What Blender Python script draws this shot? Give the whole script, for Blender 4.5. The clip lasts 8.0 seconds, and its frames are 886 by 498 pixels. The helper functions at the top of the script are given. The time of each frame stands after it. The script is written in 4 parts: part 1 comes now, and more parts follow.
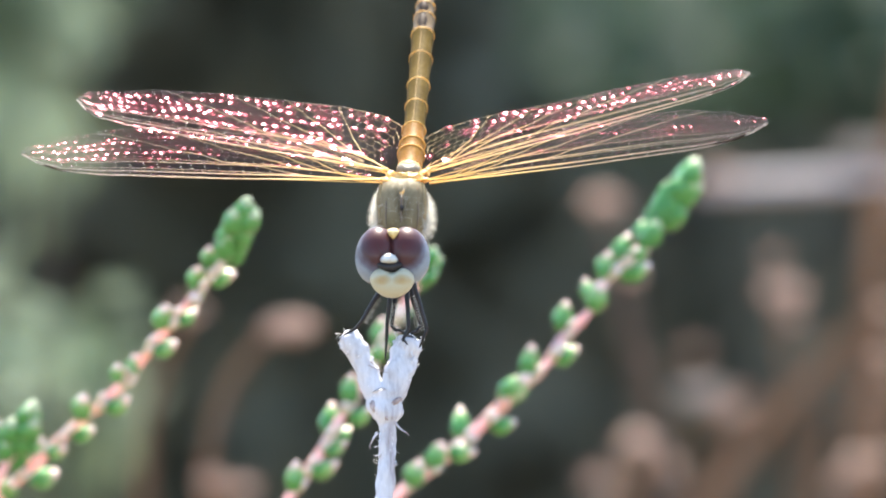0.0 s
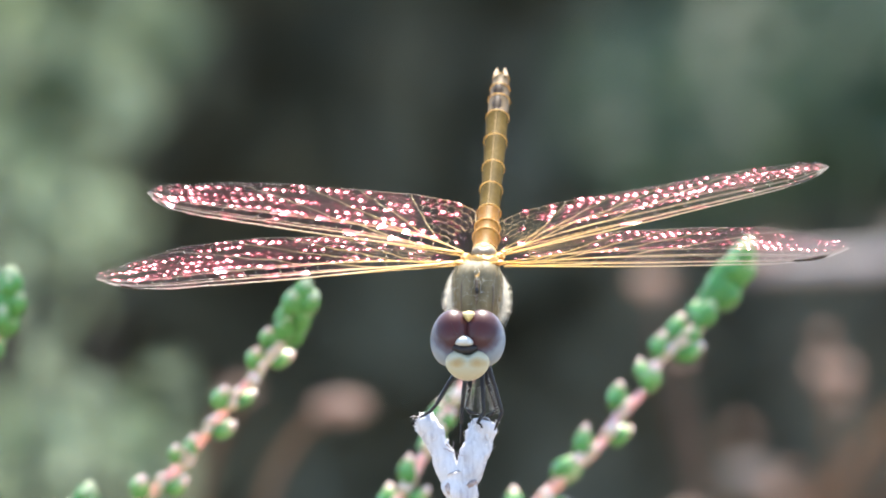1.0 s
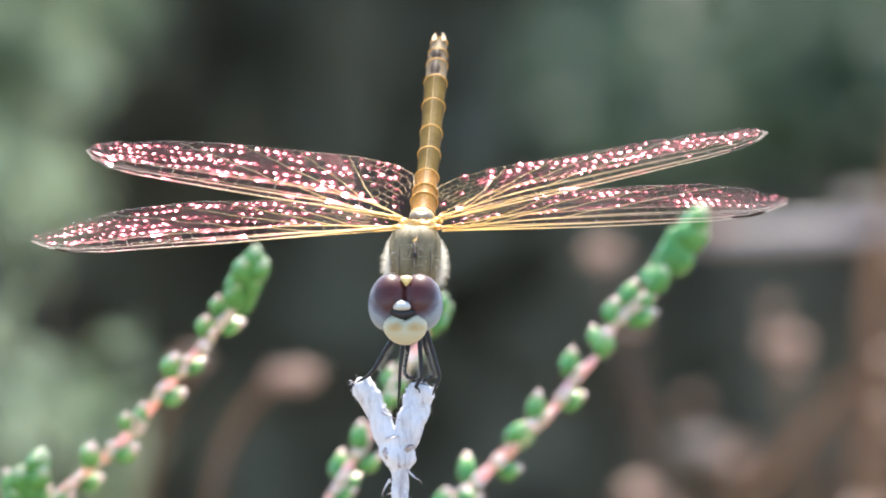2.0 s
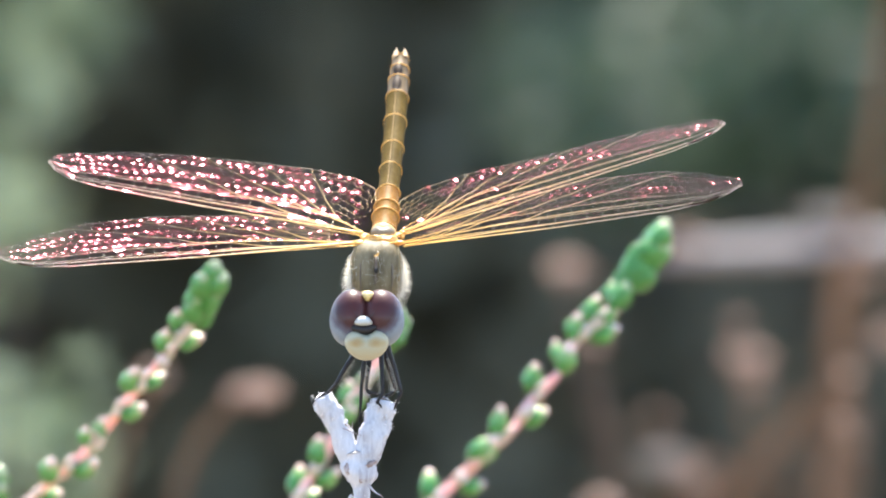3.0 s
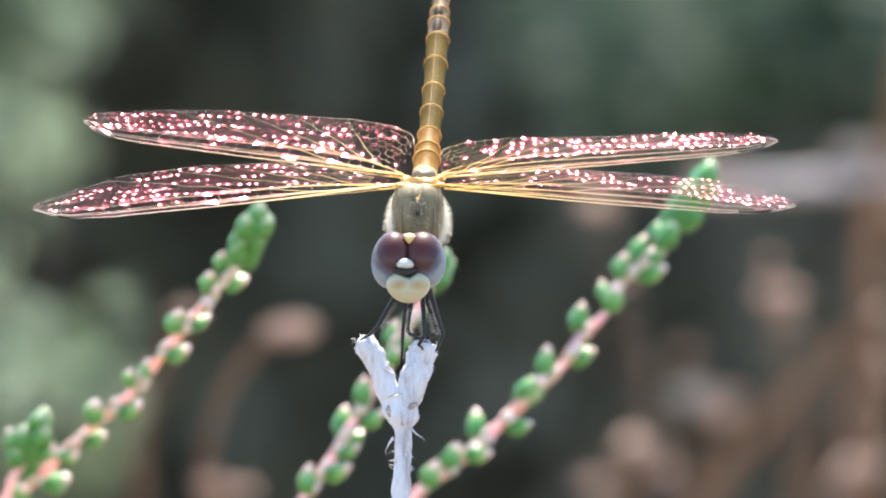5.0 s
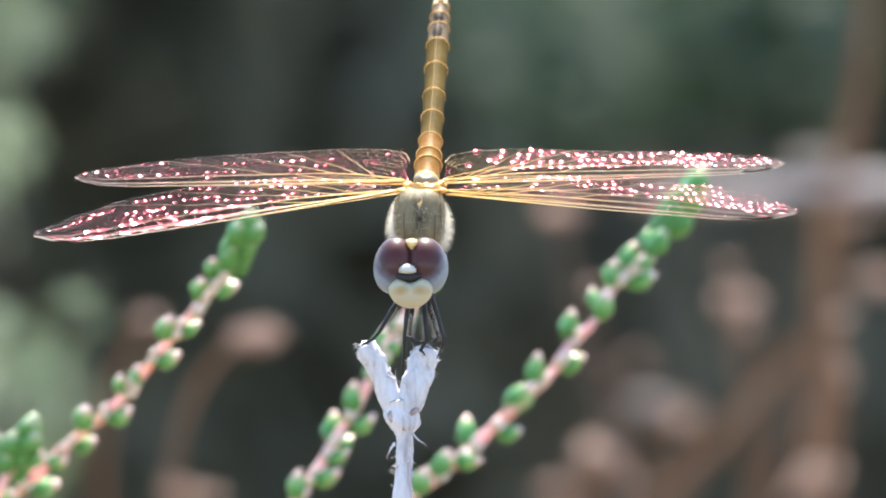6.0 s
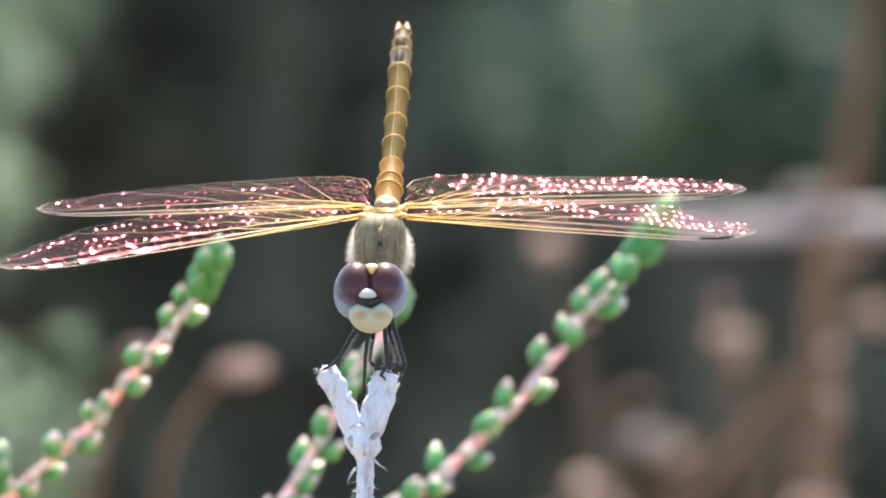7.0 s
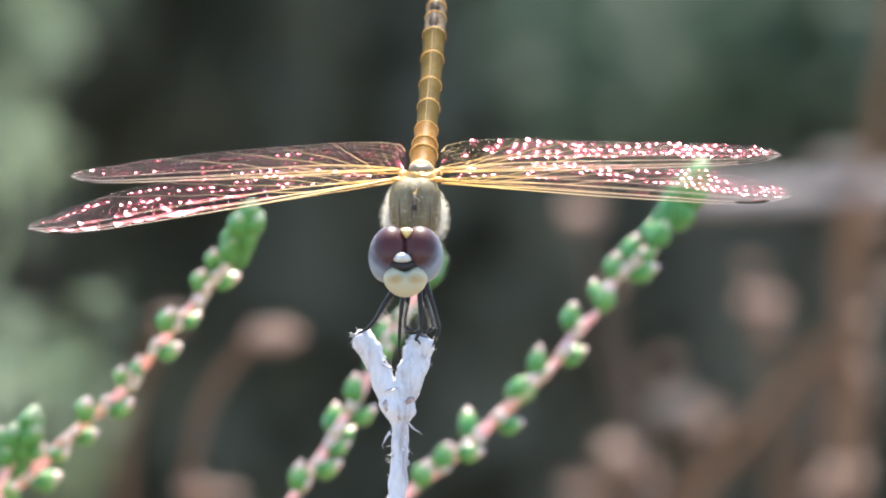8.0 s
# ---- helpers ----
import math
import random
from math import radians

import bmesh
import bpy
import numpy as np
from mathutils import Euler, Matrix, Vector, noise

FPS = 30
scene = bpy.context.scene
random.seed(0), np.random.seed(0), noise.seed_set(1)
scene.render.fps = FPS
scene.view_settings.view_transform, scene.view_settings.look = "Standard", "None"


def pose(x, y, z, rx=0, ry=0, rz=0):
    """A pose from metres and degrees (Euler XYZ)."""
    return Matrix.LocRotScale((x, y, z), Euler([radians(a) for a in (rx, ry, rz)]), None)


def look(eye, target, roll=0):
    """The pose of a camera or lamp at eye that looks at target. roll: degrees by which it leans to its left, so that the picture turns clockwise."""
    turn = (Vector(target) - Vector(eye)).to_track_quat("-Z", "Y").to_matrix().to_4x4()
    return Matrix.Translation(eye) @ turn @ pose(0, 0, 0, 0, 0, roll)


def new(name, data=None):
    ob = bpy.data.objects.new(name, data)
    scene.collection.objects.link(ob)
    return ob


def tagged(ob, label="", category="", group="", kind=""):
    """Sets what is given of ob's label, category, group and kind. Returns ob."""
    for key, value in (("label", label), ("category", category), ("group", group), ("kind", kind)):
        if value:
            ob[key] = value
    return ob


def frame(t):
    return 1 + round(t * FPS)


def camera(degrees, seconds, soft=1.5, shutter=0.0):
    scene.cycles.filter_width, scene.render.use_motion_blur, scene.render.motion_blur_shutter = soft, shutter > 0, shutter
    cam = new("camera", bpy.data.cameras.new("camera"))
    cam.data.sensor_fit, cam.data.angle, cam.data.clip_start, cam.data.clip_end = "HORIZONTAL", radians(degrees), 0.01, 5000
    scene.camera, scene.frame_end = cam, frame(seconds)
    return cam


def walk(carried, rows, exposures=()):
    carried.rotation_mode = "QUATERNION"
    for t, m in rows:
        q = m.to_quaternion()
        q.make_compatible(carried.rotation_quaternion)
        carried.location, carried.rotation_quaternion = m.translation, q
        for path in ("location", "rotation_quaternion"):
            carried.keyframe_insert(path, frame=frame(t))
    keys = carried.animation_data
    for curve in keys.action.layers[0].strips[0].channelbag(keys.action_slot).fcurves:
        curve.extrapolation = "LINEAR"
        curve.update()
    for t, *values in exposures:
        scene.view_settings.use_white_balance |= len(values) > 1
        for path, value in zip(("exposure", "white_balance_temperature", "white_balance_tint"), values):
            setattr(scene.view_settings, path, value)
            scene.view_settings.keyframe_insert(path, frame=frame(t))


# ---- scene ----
cam = camera(4.083, 8.0, soft=2.0)
cam.data.dof.use_dof = True
cam.data.dof.focus_distance = 1.0
cam.data.dof.aperture_fstop = 50.0

# The axes of the perch: x to the right, y away from the lens, z up, leaning six degrees with the lens.
HEIGHT = 0.62
REST = pose(0, 0, HEIGHT, -6, 0, 0)

# seconds, turn right, tilt up, roll (degrees), shift right, shift up (mm)
CAMERA_ROWS = [
    (0.0, -0.1851, -0.1903, 0.071, 3.30, 0.36),
    (0.1, -0.1280, -0.1604, 0.065, 4.16, 0.39),
    (0.2, -0.0433, -0.1591, 0.058, 5.01, 0.42),
    (0.3, -0.1293, -0.1125, 0.052, 5.87, 0.46),
    (0.4, -0.2347, -0.0241, 0.045, 6.72, 0.49),
    (0.5, -0.2720, 0.0359, 0.039, 7.58, 0.52),
    (0.6, -0.2300, 0.0837, 0.024, 6.28, 0.63),
    (0.7, -0.2778, 0.1352, 0.009, 4.98, 0.75),
    (0.8, -0.3032, 0.1899, -0.006, 3.67, 0.86),
    (0.9, -0.2769, 0.1834, -0.021, 2.37, 0.98),
    (1.0, -0.3317, 0.1496, -0.036, 1.07, 1.09),
    (1.1, -0.4608, 0.1494, -0.052, 1.74, 1.00),
    (1.2, -0.5420, 0.1381, -0.069, 2.41, 0.92),
    (1.3, -0.5169, 0.1334, -0.085, 3.08, 0.83),
    (1.4, -0.4177, 0.1289, -0.102, 3.75, 0.75),
    (1.5, -0.4277, 0.1023, -0.118, 4.42, 0.66),
    (1.6, -0.4089, 0.0783, -0.077, 3.09, 0.17),
    (1.7, -0.3068, 0.0653, -0.036, 1.76, -0.32),
    (2.8, 0.0096, 0.0489, -0.024, 0.66, 0.79),
    (2.9, 0.0015, 0.1048, -0.022, 1.48, 0.22),
    (3.0, 0.0156, 0.1404, -0.021, 2.30, -0.36),
    (3.1, 0.0255, 0.1261, -0.008, 2.67, -0.32),
    (3.2, 0.0103, 0.1046, 0.005, 3.04, -0.29),
    (3.3, -0.0436, 0.0960, 0.018, 3.41, -0.25),
    (3.4, -0.0782, 0.1003, 0.031, 3.78, -0.22),
    (3.5, -0.1139, 0.1197, 0.044, 4.15, -0.18),
    (3.6, -0.1194, 0.1200, 0.051, 4.65, -0.34),
    (3.7, -0.1067, 0.1063, 0.058, 5.15, -0.49),
    (3.8, -0.1360, 0.0637, 0.064, 5.64, -0.65),
    (3.9, -0.1716, 0.0436, 0.071, 6.14, -0.80),
    (4.0, -0.2004, 0.0528, 0.078, 6.64, -0.96),
    (4.1, -0.1907, 0.0462, 0.077, 6.25, -0.85),
    (4.2, -0.1903, 0.0206, 0.076, 5.86, -0.74),
    (4.3, -0.1802, -0.0212, 0.075, 5.48, -0.63),
    (4.4, -0.2088, -0.0758, 0.074, 5.09, -0.52),
    (4.5, -0.2189, -0.1011, 0.073, 4.70, -0.41),
    (4.6, -0.1867, -0.0990, 0.068, 3.62, -0.17),
    (4.7, -0.1360, -0.1191, 0.063, 2.53, 0.07),
    (5.8, 0.3759, -0.3044, 0.005, -9.40, 2.70),
    (5.9, 0.4397, -0.2744, -0.025, -9.45, 1.71),
    (6.0, 0.4787, -0.1619, -0.055, -9.49, 0.72),
    (6.1, 0.4720, -0.1193, -0.049, -8.65, 0.70),
    (6.2, 0.4863, 0.0013, -0.044, -7.81, 0.67),
    (6.3, 0.5039, 0.0446, -0.038, -6.98, 0.65),
    (6.4, 0.5409, 0.0267, -0.033, -6.14, 0.62),
    (6.5, 0.5322, 0.0389, -0.027, -5.30, 0.60),
    (6.6, 0.5111, 0.0399, -0.022, -4.87, 0.22),
    (6.7, 0.4571, 0.0583, -0.017, -4.44, -0.15),
    (6.8, 0.3903, 0.0638, -0.011, -4.02, -0.53),
    (6.9, 0.3557, 0.0628, -0.006, -3.59, -0.90),
    (7.0, 0.2871, 0.0671, -0.001, -3.16, -1.28),
    (7.1, 0.2632, 0.0763, -0.002, -3.59, -1.36),
    (7.2, 0.2343, 0.0747, -0.003, -4.02, -1.45),
    (7.3, 0.2151, 0.0731, -0.004, -4.45, -1.53),
    (7.4, 0.1959, 0.0522, -0.005, -4.88, -1.62),
    (7.5, 0.2090, 0.0157, -0.006, -5.31, -1.70),
    (7.6, 0.1449, -0.0215, -0.007, -4.97, -1.74),
    (7.7, 0.1228, -0.0194, -0.007, -4.63, -1.77),
    (7.8, 0.1104, -0.0334, -0.008, -4.28, -1.81),
    (7.9, 0.1108, -0.0507, -0.008, -3.94, -1.84),
    (8.0, 0.1618, -0.0643, -0.009, -3.60, -1.88),
]


def camera_pose(yaw, tilt, roll, a, b):
    return REST @ pose(a / 1000, -1.0, b / 1000) @ pose(0, 0, 0, 0, 0, -yaw) @ pose(0, 0, 0, 90 + tilt) @ pose(0, 0, 0, 0, 0, -roll)


walk(cam, [(t, camera_pose(*r)) for t, *r in CAMERA_ROWS], exposures=[(0.0, 2.05), (3.5, 2.0), (6.5, 1.9), (8.0, 1.9)])

# ---- world and sun ----
SUN_ELEVATION, SUN_TURN = 57.0, 5.0
world = bpy.data.worlds.new("sky")
scene.world = world
world.use_nodes = True
wn = world.node_tree.nodes
sky = wn.new("ShaderNodeTexSky")
sky.sky_type, sky.sun_disc = "NISHITA", False
sky.sun_elevation, sky.sun_rotation = radians(SUN_ELEVATION), radians(SUN_TURN)
wn["Background"].inputs["Strength"].default_value = 0.155
world.node_tree.links.new(sky.outputs["Color"], wn["Background"].inputs["Color"])
sun = new("sun", bpy.data.lights.new("sun", "SUN"))
sun.data.energy, sun.data.angle, sun.data.color = 4.7, radians(0.53), (1.0, 0.92, 0.79)
away = Vector((math.sin(radians(SUN_TURN)) * math.cos(radians(SUN_ELEVATION)), math.cos(radians(SUN_TURN)) * math.cos(radians(SUN_ELEVATION)), math.sin(radians(SUN_ELEVATION))))
sun.matrix_world = look(away * 10, (0, 0, 0))


# ---- materials ----
def graph(name):
    m = bpy.data.materials.new(name)
    m.use_nodes = True
    nt = m.node_tree
    nt.nodes.clear()

    def add(kind, **sets):
        n = nt.nodes.new(kind)
        for k, v in sets.items():
            n.inputs[k.replace("_", " ")].default_value = v
        return n

    def link(a, ao, b, bi):
        nt.links.new(a.outputs[ao], b.inputs[bi])
    return m, nt, add, link


def ramp(add, stops):
    n = add("ShaderNodeValToRGB")
    els = n.color_ramp.elements
    while len(els) < len(stops):
        els.new(0.5)
    for e, (p, c) in zip(els, stops):
        e.position, e.color = p, (*c, 1)
    return n


def surface(name, stops, scale, rough=0.5, bump=0.0, bump_scale=None, through_light=0.0, coat=0.0, detail=4.0, stretch=(1, 1, 1), spec=0.5, per_object=0.0, metal=0.0):
    """A material whose colour wanders along the stops with two scales of noise; through_light lets backlight shine through."""
    m, nt, add, link = graph(name)
    out = add("ShaderNodeOutputMaterial")
    p = add("ShaderNodeBsdfPrincipled", Roughness=rough, Metallic=metal)
    p.inputs["Specular IOR Level"].default_value = spec
    p.inputs["Coat Weight"].default_value = coat
    co = add("ShaderNodeTexCoord")
    mp = add("ShaderNodeMapping", Scale=stretch)
    link(co, "Object", mp, "Vector")
    big = add("ShaderNodeTexNoise", Scale=scale, Detail=detail)
    fine = add("ShaderNodeTexNoise", Scale=scale * 6, Detail=3.0)
    link(mp, "Vector", big, "Vector")
    link(mp, "Vector", fine, "Vector")
    mix = add("ShaderNodeMix")
    mix.inputs["Factor"].default_value = 0.35
    link(big, "Fac", mix, "A")
    link(fine, "Fac", mix, "B")
    r = ramp(add, stops)
    if per_object:
        info = add("ShaderNodeObjectInfo")
        mr = add("ShaderNodeMapRange")
        mr.inputs["To Min"].default_value, mr.inputs["To Max"].default_value = -per_object, per_object
        link(info, "Random", mr, "Value")
        sm = add("ShaderNodeMath")
        link(mix, "Result", sm, 0)
        link(mr, "Result", sm, 1)
        link(sm, "Value", r, "Fac")
    else:
        link(mix, "Result", r, "Fac")
    link(r, "Color", p, "Base Color")
    if bump:
        bn = add("ShaderNodeTexNoise", Scale=bump_scale or scale * 4, Detail=4.0)
        link(mp, "Vector", bn, "Vector")
        bp = add("ShaderNodeBump", Strength=bump, Distance=0.3 / (bump_scale or scale * 4))
        link(bn, "Fac", bp, "Height")
        link(bp, "Normal", p, "Normal")
    if through_light:
        t = add("ShaderNodeBsdfTranslucent")
        link(r, "Color", t, "Color")
        ms = add("ShaderNodeMixShader", Fac=through_light)
        link(p, "BSDF", ms, 1)
        link(t, "BSDF", ms, 2)
        link(ms, "Shader", out, "Surface")
    else:
        link(p, "BSDF", out, "Surface")
    return m


def spans(name, axis, low, high, stops, rough=0.45, through_light=0.0, noise_scale=2500.0, wander=0.12, coat=0.0, bump=0.15):
    """A material whose colour follows one local axis of the object from low to high metres, with grain."""
    m, nt, add, link = graph(name)
    out = add("ShaderNodeOutputMaterial")
    p = add("ShaderNodeBsdfPrincipled", Roughness=rough)
    p.inputs["Coat Weight"].default_value = coat
    p.inputs["Coat Roughness"].default_value = 0.2
    co = add("ShaderNodeTexCoord")
    sep = add("ShaderNodeSeparateXYZ")
    link(co, "Object", sep, "Vector")
    mr = add("ShaderNodeMapRange")
    mr.inputs["From Min"].default_value, mr.inputs["From Max"].default_value = low, high
    link(sep, axis, mr, "Value")
    nz = add("ShaderNodeTexNoise", Scale=noise_scale, Detail=4.0)
    link(co, "Object", nz, "Vector")
    off = add("ShaderNodeMath")
    off.operation = "MULTIPLY_ADD"
    off.inputs[1].default_value = wander
    link(nz, "Fac", off, 0)
    link(mr, "Result", off, 2)
    r = ramp(add, stops)
    link(off, "Value", r, "Fac")
    link(r, "Color", p, "Base Color")
    bp = add("ShaderNodeBump", Strength=bump, Distance=0.00005)
    link(nz, "Fac", bp, "Height")
    link(bp, "Normal", p, "Normal")
    if through_light:
        t = add("ShaderNodeBsdfTranslucent")
        link(r, "Color", t, "Color")
        ms = add("ShaderNodeMixShader", Fac=through_light)
        link(p, "BSDF", ms, 1)
        link(t, "BSDF", ms, 2)
        link(ms, "Shader", out, "Surface")
    else:
        link(p, "BSDF", out, "Surface")
    return m


def wing_film():
    """Clear film: most light goes straight through, a small share is gloss. Pink in the gloss paints the glints'
    fringe.
    """
    m, nt, add, link = graph("wing_film")
    out = add("ShaderNodeOutputMaterial")
    clear = add("ShaderNodeBsdfTransparent", Color=(0.95, 0.94, 0.92, 1))
    gloss = add("ShaderNodeBsdfAnisotropic", Color=(1.0, 0.14, 0.28, 1), Roughness=0.19)
    bright = add("ShaderNodeBsdfAnisotropic", Color=(1.0, 0.8, 0.84, 1), Roughness=0.125)
    both = add("ShaderNodeMixShader", Fac=0.38)
    link(gloss, "BSDF", both, 1)
    link(bright, "BSDF", both, 2)
    ms = add("ShaderNodeMixShader", Fac=0.021)
    link(clear, "BSDF", ms, 1)
    link(both, "Shader", ms, 2)
    link(ms, "Shader", out, "Surface")
    return m


FILM = wing_film()
VEIN = spans("wing_vein", "X", 0.0, 0.030, [(0.05, (0.97, 0.74, 0.28)), (0.3, (0.93, 0.76, 0.42)), (0.5, (0.74, 0.62, 0.4)), (1.0, (0.55, 0.51, 0.46))], rough=0.35, through_light=0.5)
CROSS_VEIN = spans("fine_vein", "X", 0.0, 0.030, [(0.05, (0.75, 0.56, 0.24)), (0.3, (0.46, 0.37, 0.25)), (0.6, (0.3, 0.27, 0.24)), (1.0, (0.26, 0.25, 0.25))], rough=0.4, through_light=0.35)
STIGMA = surface("stigma", [(0.3, (0.02, 0.014, 0.01)), (0.7, (0.05, 0.032, 0.02))], 3000, rough=0.6, spec=0.1)


def face_material():
    """Ivory face with two soft tan patches side by side."""
    m, nt, add, link = graph("ivory_face")
    out = add("ShaderNodeOutputMaterial")
    p = add("ShaderNodeBsdfPrincipled", Roughness=0.42)
    co = add("ShaderNodeTexCoord")
    sep = add("ShaderNodeSeparateXYZ")
    link(co, "Object", sep, "Vector")

    def calc(op, a, b=None, c=None):
        n = add("ShaderNodeMath")
        n.operation = op
        for k, v in enumerate((a, b, c)):
            if v is None:
                continue
            if isinstance(v, tuple):
                link(v[0], v[1], n, k)
            else:
                n.inputs[k].default_value = v
        return (n, "Value")
    side = calc("ABSOLUTE", calc("ADD", (sep, "X"), 0.00095))
    u = calc("MULTIPLY", calc("SUBTRACT", side, 0.00078), 860.0)
    v = calc("MULTIPLY", calc("ADD", (sep, "Z"), 0.0085), 1500.0)
    d = calc("SQRT", calc("ADD", calc("MULTIPLY", u, u), calc("MULTIPLY", v, v)))
    nz = add("ShaderNodeTexNoise", Scale=1400.0, Detail=4.0)
    link(co, "Object", nz, "Vector")
    f = calc("MULTIPLY_ADD", (nz, "Fac"), 0.5, d)
    r = ramp(add, [(0.4, (0.3, 0.2, 0.075)), (0.75, (0.33, 0.265, 0.135)), (1.0, (0.35, 0.33, 0.225))])
    link(f[0], f[1], r, "Fac")
    link(r, "Color", p, "Base Color")
    bp = add("ShaderNodeBump", Strength=0.25, Distance=0.00005)
    link(nz, "Fac", bp, "Height")
    link(bp, "Normal", p, "Normal")
    link(p, "BSDF", out, "Surface")
    return m


FACE = face_material()
HORN = surface("face_ivory", [(0.3, (0.44, 0.45, 0.4)), (0.7, (0.54, 0.56, 0.52))], 1500, rough=0.35, bump=0.1, through_light=0.1)
YELLOW = surface("yellow_patch", [(0.3, (0.6, 0.42, 0.14)), (0.7, (0.72, 0.55, 0.24))], 1500, rough=0.4)
BLACK = surface("black_chitin", [(0.3, (0.01, 0.009, 0.01)), (0.7, (0.028, 0.024, 0.022))], 2500, spec=0.25, rough=0.45)
THORAX = surface("olive_chitin", [(0.3, (0.12, 0.092, 0.048)), (0.5, (0.2, 0.16, 0.088)), (0.7, (0.29, 0.24, 0.15))], 500, stretch=(1.3, 1, 0.5), rough=0.6, bump=0.4, through_light=0.2, spec=0.25)
THORAX_PALE = surface("pale_chitin", [(0.3, (0.5, 0.36, 0.13)), (0.7, (0.74, 0.58, 0.27))], 900, rough=0.45, bump=0.3, through_light=0.35, spec=0.4)
PALE_SIDE = surface("pale_side", [(0.3, (0.2, 0.15, 0.07)), (0.7, (0.38, 0.3, 0.17))], 900, rough=0.6, bump=0.4, through_light=0.35, spec=0.3)
SUTURE = surface("brown_suture", [(0.3, (0.07, 0.045, 0.02)), (0.7, (0.14, 0.09, 0.05))], 1500, rough=0.4)
HAIR = surface("pale_hair", [(0.3, (0.88, 0.85, 0.76)), (0.7, (0.96, 0.95, 0.9))], 2000, rough=0.5, through_light=0.65)
ROOT = surface("glossy_amber_hinge", [(0.3, (0.8, 0.45, 0.1)), (0.7, (0.92, 0.66, 0.27))], 1500, rough=0.3, bump=0.5, spec=0.5, through_light=0.35, coat=0.3)
AMBER = surface("amber_rim", [(0.3, (0.7, 0.36, 0.07)), (0.7, (0.85, 0.52, 0.17))], 2000, rough=0.5, spec=0.3, through_light=0.3)
WOOL = surface("white_felt_bark", [(0.28, (0.24, 0.2, 0.2)), (0.38, (0.37, 0.36, 0.39)), (0.5, (0.5, 0.505, 0.54)), (0.7, (0.62, 0.62, 0.66))], 600, rough=0.9, bump=0.8, bump_scale=1500, spec=0.1, stretch=(1, 1, 0.2))
FIBRE = surface("white_fibre", [(0.3, (0.75, 0.73, 0.72)), (0.7, (0.92, 0.9, 0.9))], 900, rough=0.8, through_light=0.4)
SCAR = surface("brown_scar", [(0.3, (0.2, 0.15, 0.14)), (0.55, (0.32, 0.26, 0.25)), (0.75, (0.48, 0.44, 0.44))], 1500, rough=0.8, bump=0.4)
STEM = surface("pink_stem", [(0.3, (0.7, 0.42, 0.2)), (0.45, (0.84, 0.5, 0.44)), (0.6, (0.88, 0.58, 0.58)), (0.8, (0.88, 0.74, 0.62))], 350, rough=0.3, bump=0.4, through_light=0.42, stretch=(1, 1, 0.5))
LEAF = spans("fleshy_leaf", "Z", -0.0012, 0.0013, [(0.1, (0.07, 0.17, 0.05)), (0.3, (0.045, 0.19, 0.035)), (0.65, (0.07, 0.27, 0.05)), (0.9, (0.24, 0.42, 0.14)), (1.02, (0.66, 0.46, 0.34)), (1.12, (0.86, 0.64, 0.56))], rough=0.36, through_light=0.2, coat=0.35, noise_scale=1100, wander=0.26, bump=0.2)
BUD = spans("packed_bud_leaf", "Z", -0.0012, 0.0013, [(0.1, (0.045, 0.16, 0.035)), (0.6, (0.05, 0.22, 0.035)), (0.9, (0.09, 0.28, 0.06)), (1.15, (0.4, 0.46, 0.26))], rough=0.4, through_light=0.2, coat=0.15, noise_scale=1100, wander=0.25, bump=0.2)
BRACT = spans("pale_bract", "Z", -0.0012, 0.0013, [(0.1, (0.3, 0.36, 0.16)), (0.5, (0.6, 0.5, 0.34)), (1.0, (0.85, 0.7, 0.66))], rough=0.38, through_light=0.25, coat=0.25, noise_scale=1300, wander=0.2, bump=0.35)
DRY = surface("dry_branch", [(0.25, (0.09, 0.04, 0.016)), (0.5, (0.17, 0.08, 0.034)), (0.8, (0.27, 0.14, 0.064))], 120, rough=0.8, bump=0.5, stretch=(1, 1, 0.4))
# the dry branch browns in darker tones
DRY_DIM = surface("darker_branch", [(0.25, (0.05, 0.028, 0.016)), (0.5, (0.09, 0.052, 0.032)), (0.8, (0.14, 0.085, 0.055))], 120, rough=0.8, bump=0.5, stretch=(1, 1, 0.4))
DRY_PALE = surface("pale_branch", [(0.25, (0.24, 0.2, 0.185)), (0.5, (0.36, 0.31, 0.295)), (0.8, (0.5, 0.45, 0.43))], 120, rough=0.8, bump=0.5)
HUSK = surface("pink_husk", [(0.25, (0.28, 0.16, 0.11)), (0.5, (0.42, 0.27, 0.2)), (0.8, (0.58, 0.42, 0.33))], 200, rough=0.7, through_light=0.15)
HUSK_PALE = surface("grey_husk", [(0.25, (0.16, 0.125, 0.1)), (0.5, (0.25, 0.205, 0.175)), (0.8, (0.36, 0.31, 0.275))], 200, rough=0.7, through_light=0.15)
FOLIAGE = surface("grey_green_leaf", [(0.25, (0.125, 0.17, 0.093)), (0.5, (0.2, 0.26, 0.152)), (0.8, (0.285, 0.345, 0.23))], 6, rough=0.55, through_light=0.45)
# darker version of the grey-green leaf, with shade put into its colour
SHADED_FOLIAGE = surface("shaded_green_leaf", [(0.25, (0.02, 0.045, 0.022)), (0.5, (0.034, 0.066, 0.033)), (0.8, (0.055, 0.09, 0.05))], 6, rough=0.55, through_light=0.3)
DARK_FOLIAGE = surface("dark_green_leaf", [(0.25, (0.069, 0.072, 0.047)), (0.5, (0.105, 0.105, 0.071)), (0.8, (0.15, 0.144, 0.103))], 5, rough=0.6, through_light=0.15)
